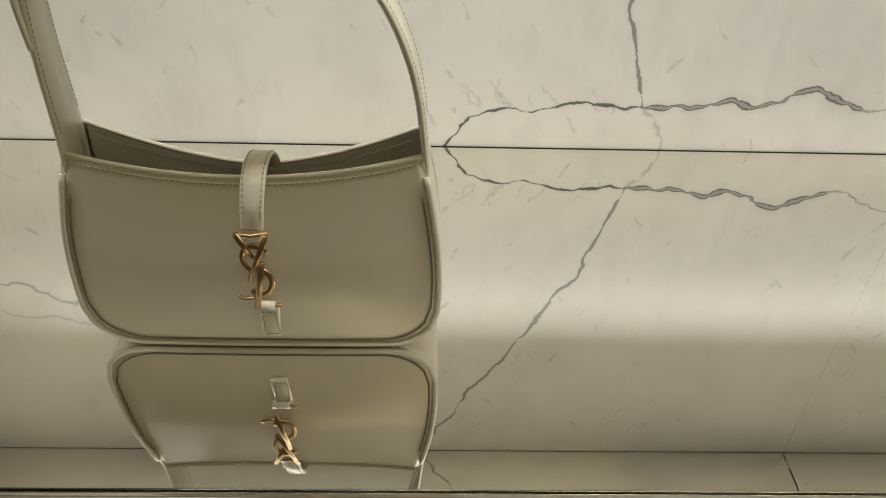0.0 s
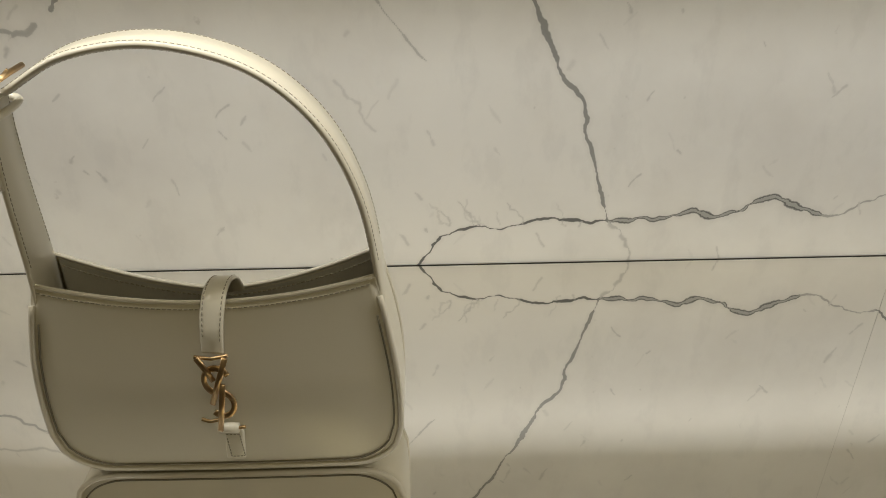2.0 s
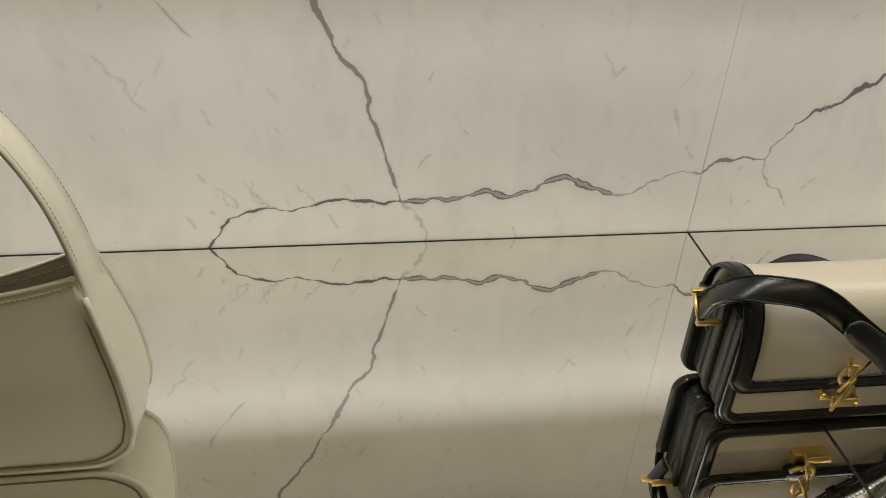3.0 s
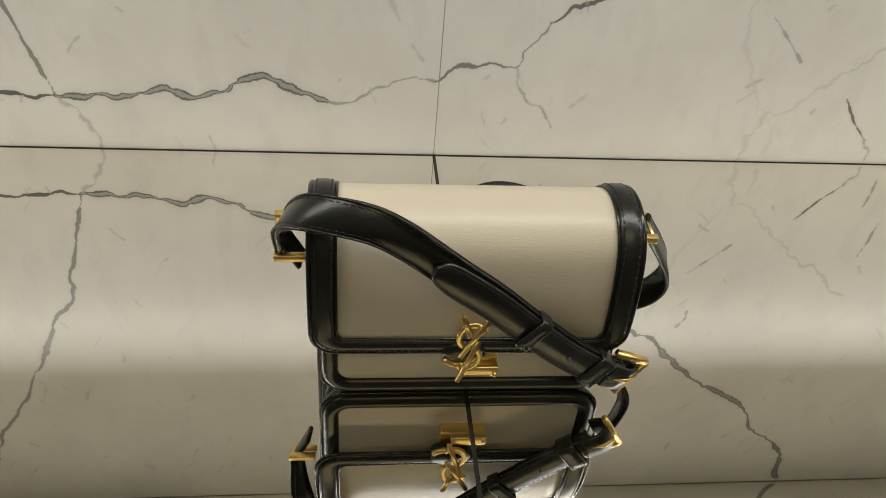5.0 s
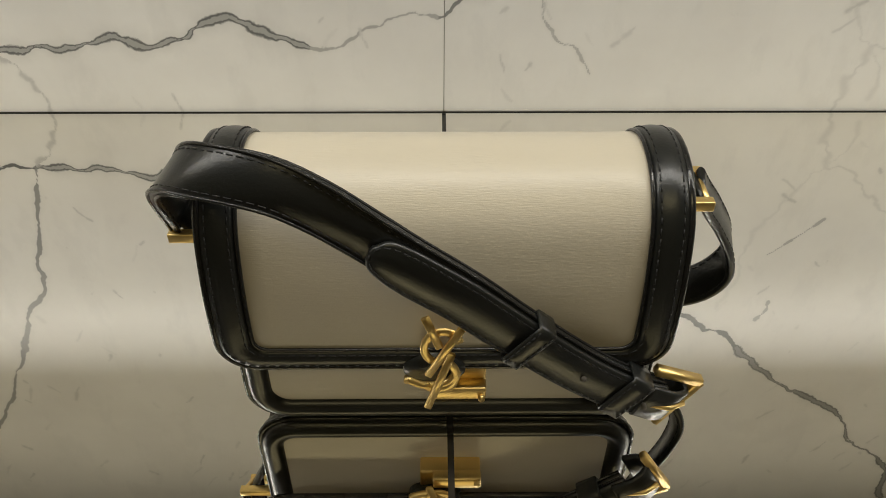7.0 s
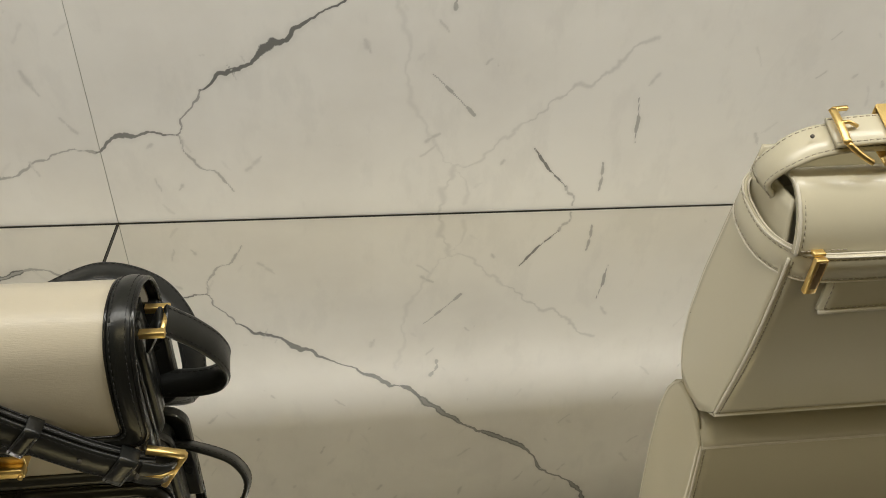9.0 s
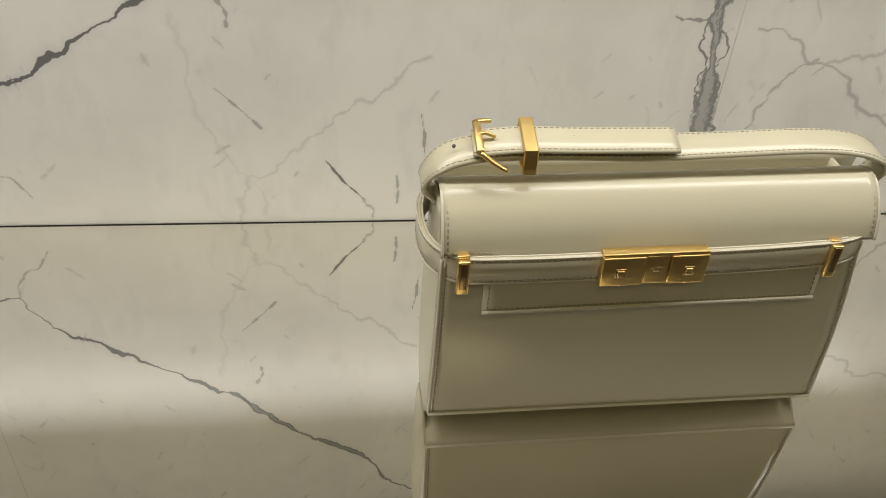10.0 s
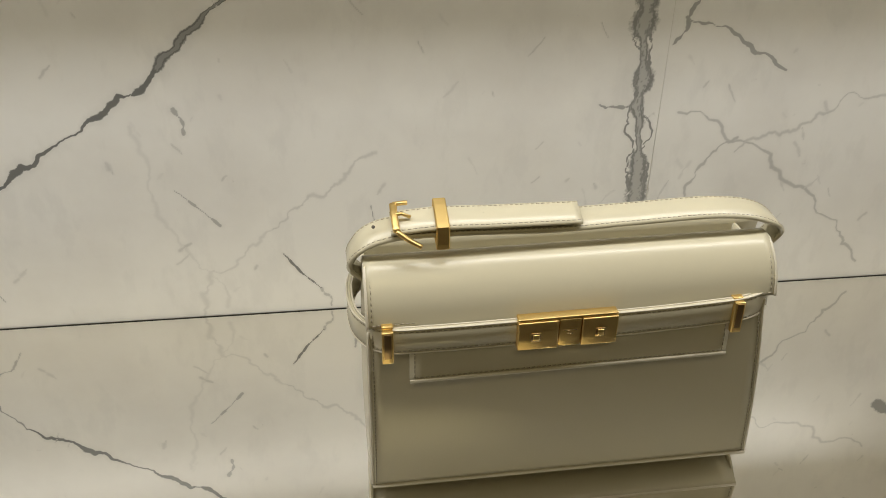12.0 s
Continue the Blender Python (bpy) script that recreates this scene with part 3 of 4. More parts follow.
    part("bar", ribbon([(-0.2455, -0.2920, 0.2805), (-0.2490, -0.2918, 0.2790), (-0.2530, -0.2910, 0.2798)], [Vector((0.3, -0.2, 0.9))] * 3, 0.0052, 0.0032, 6), BRONZE, buckle)
    part("bar", tube([Vector((-0.2370, -0.258, 0.2975)), Vector((-0.2370, -0.273, 0.2980)), Vector((-0.2370, -0.2900, 0.2980))], 0.0017, 8), BRONZE, buckle)
    part("prong", tube(spline([(-0.2490, -0.272, 0.2830), (-0.2440, -0.2745, 0.2930), (-0.2370, -0.274, 0.2998)], 6), 0.0011, 8), BRONZE, buckle)

    # the closing tab, the ornament and the lower loop
    X = Vector((1, 0, 0))
    tabs = [(-0.1465, -0.236, 0.127), (-0.1465, -0.250, 0.1470), (-0.147, -0.266, 0.1545), (-0.1475, -0.2825, 0.1515), (-0.149, -0.2910, 0.136), (-0.1505, -0.2935, 0.1185)]
    tab = part("closing_tab", ribbon(tabs, [X] * 6, [0.0155, 0.0155, 0.0155, 0.0155, 0.0148, 0.0140], 0.0032), IVORY, bag, "narrow ivory leather closing tab")
    for run in edge_line(tabs, [X] * 6, [0.0155, 0.0155, 0.0155, 0.0155, 0.0148, 0.0140], 0.0032, 0.0018):
        part("stitching", stitches(run[14:-6]), THREAD, tab)
    ornament_m = pose(-0.1510, -0.2955, 0.0880, 0, 0, 0) @ Matrix.Diagonal((0.78, 1, 1, 1))
    pin = part("clasp_pin", tube([Vector((-0.162, -0.2965, 0.1175)), Vector((-0.1515, -0.2965, 0.1155)), Vector((-0.1405, -0.2965, 0.1180))], 0.0013, 8), BRONZE, bag, "aged gold clasp ornament")
    ornament(pin, BRONZE, ornament_m, 0.062, "")
    part("hook", tube(spline([(-0.1655, -0.2975, 0.0655), (-0.160, -0.2975, 0.0632), (-0.154, -0.2975, 0.0645)], 5), 0.0013, 8), BRONZE, pin)
    loop = part("lower_loop", box(-0.0066, 0.0066, -0.002, 0.002, -0.0135, 0.0135, 0.0014, pose(-0.1485, -0.2905, 0.0365, -4, 4, 0)), IVORY, bag, "stitched ivory leather loop")
    part("loop_fold", tube([Vector((-0.1565, -0.292, 0.0515)), Vector((-0.1500, -0.292, 0.0520)), Vector((-0.1435, -0.292, 0.0515))], 0.0036, 10), IVORY, loop)
    ring = [Vector((x, -0.2932, z)) for x, z in ((-0.1530, 0.0470), (-0.1437, 0.0465), (-0.1425, 0.0262), (-0.1520, 0.0262), (-0.1530, 0.0470))]
    part("stitching", stitches([a.lerp(b, k / 6) for a, b in zip(ring, ring[1:]) for k in range(6)], 0.0016, 0.001), THREAD, loop)
    part("loop_pin", tube([Vector((-0.1450, -0.2925, 0.0518)), Vector((-0.1415, -0.2930, 0.0530)), Vector((-0.1385, -0.2930, 0.0535))], 0.0012, 8), BRONZE, loop)
    return bag


hobo_bag()


# ---- the cream and black flap bag ----
def flap_bag():
    bag = thing("flap_bag", (0.48, -0.25, 0.0), "cream and black leather flap bag standing on mirror shelf", "handbag", "bags on the shelf")
    x0, x1 = 0.3905, 0.5640

    def rounded(x0, x1, z0, z1, y, r, n=8):
        """A run down the left side, along the bottom with round corners and up the right side."""
        run = [Vector((x0, y, z1 + (z0 + r - z1) * k / 10)) for k in range(10)]
        run += [Vector((x0 + r - r * math.cos(math.pi / 2 * k / n), y, z0 + r - r * math.sin(math.pi / 2 * k / n))) for k in range(n + 1)]
        run += [Vector((x0 + r + (x1 - x0 - 2 * r) * k / 20, y, z0)) for k in range(1, 20)]
        run += [Vector((x1 - r + r * math.sin(math.pi / 2 * k / n), y, z0 + r - r * math.cos(math.pi / 2 * k / n))) for k in range(n + 1)]
        return run + [Vector((x1, y, z0 + r + (z1 - z0 - r) * k / 10)) for k in range(1, 11)]

    def slab_of(run, y0, y1):
        n = len(run)
        a = [Vector((p.x, y0, p.z)) for p in run]
        b = [Vector((p.x, y1, p.z)) for p in run]
        return a + b, [tuple(range(n)), tuple(range(2 * n - 1, n - 1, -1))] + [(i, (i + 1) % n, n + (i + 1) % n, n + i) for i in range(n)]

    # body: front pocket wall, pleated gussets and back section
    part("front_wall", slab_of(rounded(x0 + 0.0035, x1 + 0.0035, 0.0015, 0.100, 0, 0.016), -0.277, -0.272), BLACK, bag, "black leather body", smooth=False, bevel=0.0012)
    part("front_inlay", slab_of(rounded(x0 + 0.0135, x1 - 0.0065, 0.0128, 0.098, 0, 0.008), -0.2778, -0.275), CREAM, bag, "cream leather front panel", smooth=False)
    part("front_border", tube(rounded(x0 + 0.0090, x1 - 0.002, 0.0078, 0.10, -0.2760, 0.013), 0.0056, 12), BLACK, bag, "padded black leather border")
    part("front_piping", tube(rounded(x0 + 0.0035, x1 + 0.0035, 0.0022, 0.10, -0.2765, 0.016), 0.0015, 8), BLACK_EDGE, bag)
    for i, (y, inset, h) in enumerate(((-0.262, 0.005, 0.098), (-0.248, 0.0025, 0.104), (-0.234, 0.005, 0.098))):
        part("gusset_fold", slab_of(rounded(x0 + inset, x1 - inset + 0.003, 0.006, h, 0, 0.015), y - 0.004, y + 0.004), BLACK, bag, smooth=False, bevel=0.0025)
    part("gusset_core", slab_of(rounded(x0 + 0.006, x1 - 0.004, 0.007, 0.100, 0, 0.014), -0.273, -0.222), BLACK, bag, smooth=False)
    part("back_wall", slab_of(rounded(x0 - 0.002, x1 + 0.0055, 0.004, 0.094, 0, 0.016), -0.221, -0.2125), BLACK, bag, smooth=False, bevel=0.002)

    # flap: one cross-section carried over the width
    profile = spline([(0, -0.2165, 0.084), (0, -0.2175, 0.1010), (0, -0.2265, 0.1175), (0, -0.2450, 0.1272), (0, -0.2650, 0.1252), (0, -0.2790, 0.1130), (0, -0.2855, 0.0930), (0, -0.2880, 0.0720), (0, -0.2880, 0.0465)], 14)
    travel = [0.0]
    for a, b in zip(profile, profile[1:]):
        travel.append(travel[-1] + (b - a).length)

    def flap_line(t):
        """From the back seam over the crest and down the front; t from 0 to 1."""
        want = t * travel[-1]
        k = max(1, min(len(profile) - 1, int(np.searchsorted(travel, want))))
        f = (want - travel[k - 1]) / (travel[k] - travel[k - 1])
        tans = (profile[min(k + 1, len(profile) - 1)] - profile[max(k - 2, 0)]).normalized()
        return profile[k - 1].lerp(profile[k], f), Vector((0, tans.z, -tans.y))

    def flap_at(x, t, lift=0.0):
        p, n = flap_line(t)
        return Vector((x, 0, 0)) + p + n * lift

    def flap_sheet(xa, xb, ta, tb, lift, nu=10, nv=50):
        return sheet(lambda s, t: flap_at(xa + (xb - xa) * (s + 1) / 2, ta + (tb - ta) * t, lift), nu, nv)
    fx0, fx1 = x0, x1 + 0.0045
    flap = part("flap", flap_sheet(fx0 + 0.006, fx1 - 0.006, 0.0, 0.975, 0.0), CREAM, bag, "cream grained leather flap", solid=0.003, offset=-1)

    def flap_run(inset, lift, r=0.010):
        """Down the left edge of the flap, round its lower corners and back up."""
        total = travel[-1]
        end = 1 - 0.7 * inset / total
        rt = r / total
        run = [flap_at(fx0 + inset, (end - rt) * k / 40, lift) for k in range(40)]
        run += [flap_at(fx0 + inset + r - r * math.cos(math.pi / 2 * k / 8), end - rt + rt * math.sin(math.pi / 2 * k / 8), lift) for k in range(9)]
        run += [flap_at(fx0 + inset + r + (fx1 - fx0 - 2 * inset - 2 * r) * k / 20, end, lift) for k in range(1, 20)]
        run += [flap_at(fx1 - inset - r + r * math.sin(math.pi / 2 * k / 8), end - rt + rt * math.cos(math.pi / 2 * k / 8), lift) for k in range(9)]
        return run + [flap_at(fx1 - inset, (end - rt) * (1 - k / 40), lift) for k in range(1, 41)]

    # the padded black border: a strip between two runs, raised in the middle
    rows = []
    for k in range(9):
        f = k / 8
        rows.append(flap_run(0.0135 * f, 0.0006 + 0.0021 * math.sin(math.pi * min(1, max(0, f * 1.02))) ** 0.6, 0.014 - 0.008 * f))
    part("flap_border", loft(rows), BLACK, bag, "padded black leather border of the flap", solid=0.0015, offset=-1)
    part("flap_piping", tube(flap_run(0.0, 0.0002, 0.014), 0.0016, 8), BLACK_EDGE, bag)
    part("flap_piping", tube(flap_run(0.0138, 0.0006, 0.006), 0.0009, 6), BLACK_EDGE, bag)
    part("stitching", stitches(flap_run(0.0030, 0.0023, 0.012), 0.0026, 0.0014, 0.0003), BLACK_THREAD, bag)
    part("stitching", stitches(flap_run(0.0112, 0.0021, 0.007), 0.0026, 0.0014, 0.0003), BLACK_THREAD, bag)

    # the clasp
    cx, cz = 0.4765, 0.0310
    plate = part("clasp_plate", box(cx - 0.008, cx + 0.0205, -0.2860, -0.274, cz - 0.001, cz + 0.0135, 0.0012), GOLD, bag, "polished gold clasp plate")
    part("clasp_lip", box(cx - 0.002, cx + 0.0205, -0.2915, -0.2855, cz - 0.0025, cz + 0.0045, 0.001), GOLD, plate)
    part("clasp_socket", slab_of([Vector((cx - 0.001 + 0.0125 * math.cos(a * math.pi / 12), 0, cz + 0.0165 + 0.0075 * math.sin(a * math.pi / 12))) for a in range(24)], -0.2915, -0.284), BLACK, plate, "black leather backing")
    for x, z in ((cx - 0.012, cz + 0.011), (cx + 0.0185, cz - 0.0005)):
        part("rivet", slab_of([Vector((x + 0.0014 * math.cos(a * math.pi / 6), 0, z + 0.0014 * math.sin(a * math.pi / 6))) for a in range(12)], -0.2932, -0.2905), GOLD, plate)
    part("clasp_foot", tube(spline([(cx - 0.012, -0.2916, cz + 0.011), (cx - 0.005, -0.292, cz + 0.008), (cx + 0.004, -0.292, cz + 0.0095), (cx + 0.0085, -0.292, cz + 0.016)], 6), 0.0018, 8), GOLD, plate)
    ornament(plate, GOLD, pose(cx + 0.001, -0.2918, 0.0540, 0, 6, 0) @ Matrix.Diagonal((0.82, 1, 1, 1)), 0.051, "")

    # the strap that lies across the front
    line = [(0.3740, -0.2490, 0.0955), (0.3765, -0.2620, 0.1180), (0.3850, -0.2760, 0.1330), (0.3990, -0.2860, 0.1390), (0.4208, -0.2940, 0.1395), (0.4367, -0.2960, 0.1323), (0.4524, -0.2965, 0.1206), (0.4673, -0.2970, 0.1088), (0.4862, -0.2970, 0.0941), (0.5081, -0.2960, 0.0740), (0.5324, -0.2950, 0.0535), (0.5521, -0.2935, 0.0397), (0.5650, -0.2915, 0.0325)]
    sides = [(0.1, 1, 0.05), (0.32, 0.9, 0.15), (0.36, 0.75, 0.45), (0.36, 0.52, 0.75), (0.45, 0.28, 0.83), (0.55, 0.15, 0.83)] + [(0.62, 0.05, 0.78)] * 7
    strap = part("strap", ribbon(line, sides, 0.0185, 0.0034), BLACK, bag, "black leather strap laid across the flap")
    for run in edge_line(line, sides, 0.0185, 0.0034, 0.0022):
        part("stitching", stitches(run, 0.0026, 0.0014, 0.0003), BLACK_THREAD, strap)
    for run in edge_line(line, sides, 0.0185, 0.0034, 0.0003):
        part("cut_edge", tube(run[::3], 0.0007, 6), BLACK_EDGE, strap)
    lap = [(0.4545, -0.3005, 0.1175), (0.4565, -0.3008, 0.1158), (0.4610, -0.3010, 0.1122), (0.4700, -0.3010, 0.1050), (0.4862, -0.3008, 0.0927), (0.5081, -0.2998, 0.0730), (0.5324, -0.2988, 0.0527), (0.5521, -0.2973, 0.0389), (0.5660, -0.2945, 0.0315)]
    lap_sides = [(0.62, 0.05, 0.78)] * 9
    lap_wide = [0.003, 0.0125, 0.0168] + [0.0188] * 6
    over = part("strap_lap", ribbon(lap, lap_sides, lap_wide, 0.0030), BLACK, bag, "rounded strap end lapped over")
    for run in edge_line(lap, lap_sides, lap_wide, 0.0030, 0.002)[0:4]:
        part("stitching", stitches(run[4:], 0.0024, 0.0012, 0.0003), BLACK_THREAD, over)

    def keeper(x, y, z, turn, wide):
        m = pose(x, y, z, 0, turn, 0)
        p = [m @ Vector(q) for q in ((0, -0.0048, -0.0104), (0, -0.0048, 0.0104), (0, 0.0045, 0.0104), (0, 0.0045, -0.0104))]
        path = [a.lerp(b, k / 5) for a, b in zip(p, p[1:] + p[:1]) for k in range(5)]
        v, f = sweep(path, [m.to_3x3() @ Vector((1, 0, 0))] * len(path), band_section(wide, 0.0017), True)
        ob = part("strap_keeper", (v, f), BLACK, bag, "black leather strap loop")
        for dx in (-wide / 2 + 0.0014, wide / 2 - 0.0014):
            run = [m @ Vector((dx, -0.0058, -0.0098 + 0.0196 * k / 10)) for k in range(11)]
            part("stitching", stitches(run, 0.0018, 0.0011, 0.0003), BLACK_THREAD, ob)
    keeper(0.5105, -0.2985, 0.0718, 39, 0.0085)
    keeper(0.5520, -0.2955, 0.0393, 36, 0.011)
    for x, z in ((0.5335, 0.0518), (0.560, 0.0345)):
        part("hole", slab_of([Vector((x + 0.0012 * math.cos(a * math.pi / 6), 0, z + 0.0012 * math.sin(a * math.pi / 6))) for a in range(12)], -0.3012, -0.2990), HOLE, over)
    # the pointed gold buckle at the strap's end
    tip = [(0.5655, -0.2905, 0.0455), (0.5850, -0.2890, 0.0372), (0.5700, -0.2900, 0.0130)]
    buckle = part("buckle", sweep([Vector(tip[0]), Vector(tip[0]).lerp(Vector(tip[1]), 0.5), Vector(tip[1])], [Vector((0.28, 0, 1))] * 3, band_section(0.0042, 0.005)), GOLD, bag, "pointed polished gold buckle")
    part("buckle_side", sweep([Vector(tip[1]), Vector(tip[1]).lerp(Vector(tip[2]), 0.5), Vector(tip[2])], [Vector((1, 0, -0.6))] * 3, band_section(0.0036, 0.005)), GOLD, buckle)
    part("prong", tube([Vector((0.563, -0.297, 0.0320)), Vector((0.572, -0.2975, 0.0300)), Vector((0.5785, -0.294, 0.0290))], 0.0013, 8), GOLD, buckle)
    fold = [(0.5600, -0.2970, 0.0345), (0.5700, -0.2960, 0.0295), (0.5755, -0.2915, 0.0265), (0.5735, -0.2860, 0.0265), (0.567, -0.2840, 0.0300)]
    part("strap_fold", ribbon(fold, [(0.45, 0, 0.85)] * 5, 0.0185, 0.0030), BLACK, bag)

    # rings and the strap behind
    def bar_ring(x, y, z, sign, run, lie):
        """A gold bar at each edge of the strap, held by a leather tab; lie: the way across the strap."""
        e = Vector(lie).normalized() * (0.0118 if sign < 0 else 0.0098)
        a, b = Vector((x, y, z)) - e, Vector((x, y, z)) + e
        ring = part("ring", tube([a, a.lerp(b, 0.5), b], 0.0016, 8), GOLD, bag, "gold strap ring")
        for p in (a, b):
            part("bar", box(min(p.x + sign * 0.002, p.x - sign * run), max(p.x + sign * 0.002, p.x - sign * run), p.y - 0.0022, p.y + 0.0022, p.z - 0.0022, p.z + 0.0022, 0.0006), GOLD, ring)
        part("ring_tab", ribbon([(x - sign * 0.002, y, z + 0.002), (x - sign * 0.006, y + 0.001, z - 0.006), (x - sign * 0.012, y + 0.002, z - 0.018)], [(0, 0.75, 0.3)] * 3, 0.016, 0.003, 6), BLACK, ring)
    bar_ring(0.3715, -0.2480, 0.0965, -1, 0.016, (0, 0.75, 0.65))
    bar_ring(0.5800, -0.2535, 0.1090, 1, 0.012, (0, 1, 0.05))
    loop = [(0.5800, -0.2530, 0.1090), (0.5850, -0.2490, 0.1010), (0.5940, -0.2440, 0.0880), (0.6030, -0.2400, 0.0720), (0.6060, -0.2370, 0.0560), (0.5990, -0.2335, 0.0420), (0.5850, -0.2300, 0.0345), (0.5590, -0.2240, 0.0290)]
    loop_sides = [(0, 0.8, 0.6)] * 8
    s2 = part("strap", ribbon(loop, loop_sides, 0.0180, 0.0032), BLACK, bag, "black leather strap curling round the side")
    for run in edge_line(loop, loop_sides, 0.0180, 0.0032, 0.0022):
        part("stitching", stitches(run, 0.0026, 0.0014, 0.0003), BLACK_THREAD, s2)
    hoop = [(0.420, -0.198, 0.018), (0.440, -0.180, 0.043), (0.474, -0.160, 0.053), (0.512, -0.150, 0.0635), (0.547, -0.157, 0.057), (0.566, -0.171, 0.040), (0.573, -0.186, 0.020), (0.574, -0.196, 0.001)]
    hoop_sides = [(0, 1, 0.1)] * 4 + [(0.2, 0.95, 0.1), (0.4, 0.85, 0.1), (0.6, 0.75, 0.05), (0.7, 0.7, 0.0)]
    s3 = part("strap", ribbon(hoop, hoop_sides, 0.0185, 0.0032), BLACK, bag, "black leather strap standing in a hoop behind")
    for run in edge_line(hoop, hoop_sides, 0.0185, 0.0032, 0.0022):
        part("stitching", stitches(run, 0.0026, 0.0014, 0.0003), BLACK_THREAD, s3)
    return bag


flap_bag()


# ---- the bone-coloured belted bag ----
def belted_bag():
    bag = thing("belted_bag", (1.06, -0.22, 0.0), "bone leather belted shoulder bag standing on the mirror shelf", "handbag", "bags on the shelf")
    x0, x1 = 0.919, 1.2050
    w = x1 - x0

    def xs(s, z):
        lean = 0.018 * min(1.0, z / 0.15)
        return x0 + (w - lean) * (s + 1) / 2

    def front_y(z, s=0.0):
        return -0.2685 - 0.0125 * math.sin(min(1.0, max(0.0, z - 0.017) / 0.12) * math.pi / 2)

    def back_y(z):
        return float(np.interp(z, (0, 0.008, 0.025, 0.05, 0.09, 0.14, 0.19), (-0.222, -0.214, -0.206, -0.203, -0.206, -0.214, -0.224)))
    low, high = 0.017, 0.157

    def rise(t):
        return low + t * (high - low)
    part("front_panel", sheet(lambda s, t: (xs(s, rise(t)), front_y(rise(t), s) - 0.0015 * (1 - s * s) * math.sin(math.pi * t), rise(t)), 30, 26), BONE, bag, solid=0.0024, offset=-1)
    part("back_panel", sheet(lambda s, t: (xs(s, 0), back_y(t * 0.193), 0.0015 + t * 0.193), 24, 24), BONE, bag, solid=0.003, offset=0)

    def sole(s, t):
        a, b, c = Vector((0, -0.2685, low)), Vector((0, -0.248, 0.0030)), Vector((0, -0.222, 0.0015))
        p = a * (1 - t) ** 2 + b * 2 * t * (1 - t) + c * t * t
        return (xs(s, 0.017), p.y, max(p.z, 0.0012))
    part("base", sheet(sole, 24, 14), BONE, bag, solid=0.002, offset=1)
    for sign in (-1, 1):
        def side(s, t):
            f = (s + 1) / 2
            zf, zb = low + t * (0.186 - low), 0.003 + t * 0.184
            z = zf + (zb - zf) * f - 0.012 * math.sin(math.pi * f) * (1 - t) ** 3
            fy = front_y(zf) + 0.28 * max(0.0, zf - 0.145)
            y = fy + 0.002 + (back_y(zb) - fy - 0.003) * f
            bulge = (0.0025 if sign < 0 else -0.005) * math.sin(math.pi * f) * math.sin(math.pi * min(1, t * 0.95))
            return (xs(sign, zf) + sign * bulge, y, max(z, 0.0015))
        gus = part("gusset", sheet(side, 16, 24), BONE, bag, solid=0.002, offset=0)
        part("gusset_edge", tube([Vector(side(1, k / 20)) for k in range(21)], 0.0013, 6), IVORY_EDGE, gus)
        edge = [Vector((xs(sign, rise(k / 40)) - sign * 0.0028, front_y(rise(k / 40)) - 0.0003, rise(k / 40))) for k in range(41)]
        part("stitching", stitches(edge, 0.0022, 0.0013), PALE_THREAD, gus)
        part("front_edge", tube([p + Vector((sign * 0.0026, 0.0008, 0)) for p in edge], 0.0011, 6), IVORY_EDGE, gus)
    part("base_edge", tube([Vector((xs(-1 + k / 5, low), -0.2690, low)) for k in range(11)], 0.0013, 6), IVORY_EDGE, bag)
    for sign in (-1, 1):
        part("pull_tab_slit", box(xs(sign, 0.05) - 0.0012, xs(sign, 0.05) + 0.0012, -0.216, -0.206, 0.0515, 0.0522), HOLE, bag)

    # the flap: crest, front fall, cut-away sides and middle tongue
    def fall(t):
        """From the back over the crest and down the front."""
        pts = spline([(0, -0.2265, 0.1700), (0, -0.2450, 0.1900), (0, -0.2575, 0.1955), (0, -0.2690, 0.1900), (0, -0.2800, 0.1740), (0, -0.2850, 0.1500), (0, -0.2862, 0.1250), (0, -0.2858, 0.1000)], 10)
        f = t * (len(pts) - 1)
        i = min(int(f), len(pts) - 2)
        return pts[i].lerp(pts[i + 1], f - i)

    side_end, tongue_end = 0.645, 0.872
    xa, xb = x0 - 0.001, x1 - 0.0145
    ta, tb = x0 + 0.0255, x1 - 0.0445
    cols = [xa + (ta - xa) * k / 5 for k in range(5)] + [ta + (tb - ta) * k / 24 for k in range(25)] + [tb + (xb - tb) * k / 5 for k in range(1, 6)]
    levels = [side_end * k / 40 for k in range(41)] + [side_end + (tongue_end - side_end) * k / 14 for k in range(1, 15)]
    nc = len(cols)
    verts = [Vector((x, 0, 0)) + fall(t) for t in levels for x in cols]
    faces = [(r * nc + c, r * nc + c + 1, (r + 1) * nc + c + 1, (r + 1) * nc + c) for r in range(len(levels) - 1) for c in range(nc - 1) if r < 40 or 5 <= c < 29]
    used = sorted({i for f in faces for i in f})
    index = {v: k for k, v in enumerate(used)}
    flap = part("flap", ([verts[i] for i in used], [tuple(index[i] for i in f) for f in faces]), BONE, bag, "bone leather flap rolled over the top, tongue under the belt", solid=0.0034, offset=0)
    tongue = flap
    out = Vector((0, -0.0019, 0))

    def along(pairs):
        return [Vector((x, 0, 0)) + fall(t) + out for x, t in pairs]
    for xa, sign in ((x0 + 0.0025, 1), (x1 - 0.0175, -1)):
        part("stitching", stitches(along([(xa, 0.28 + (side_end - 0.015 - 0.28) * k / 30) for k in range(31)])), PALE_THREAD, flap)
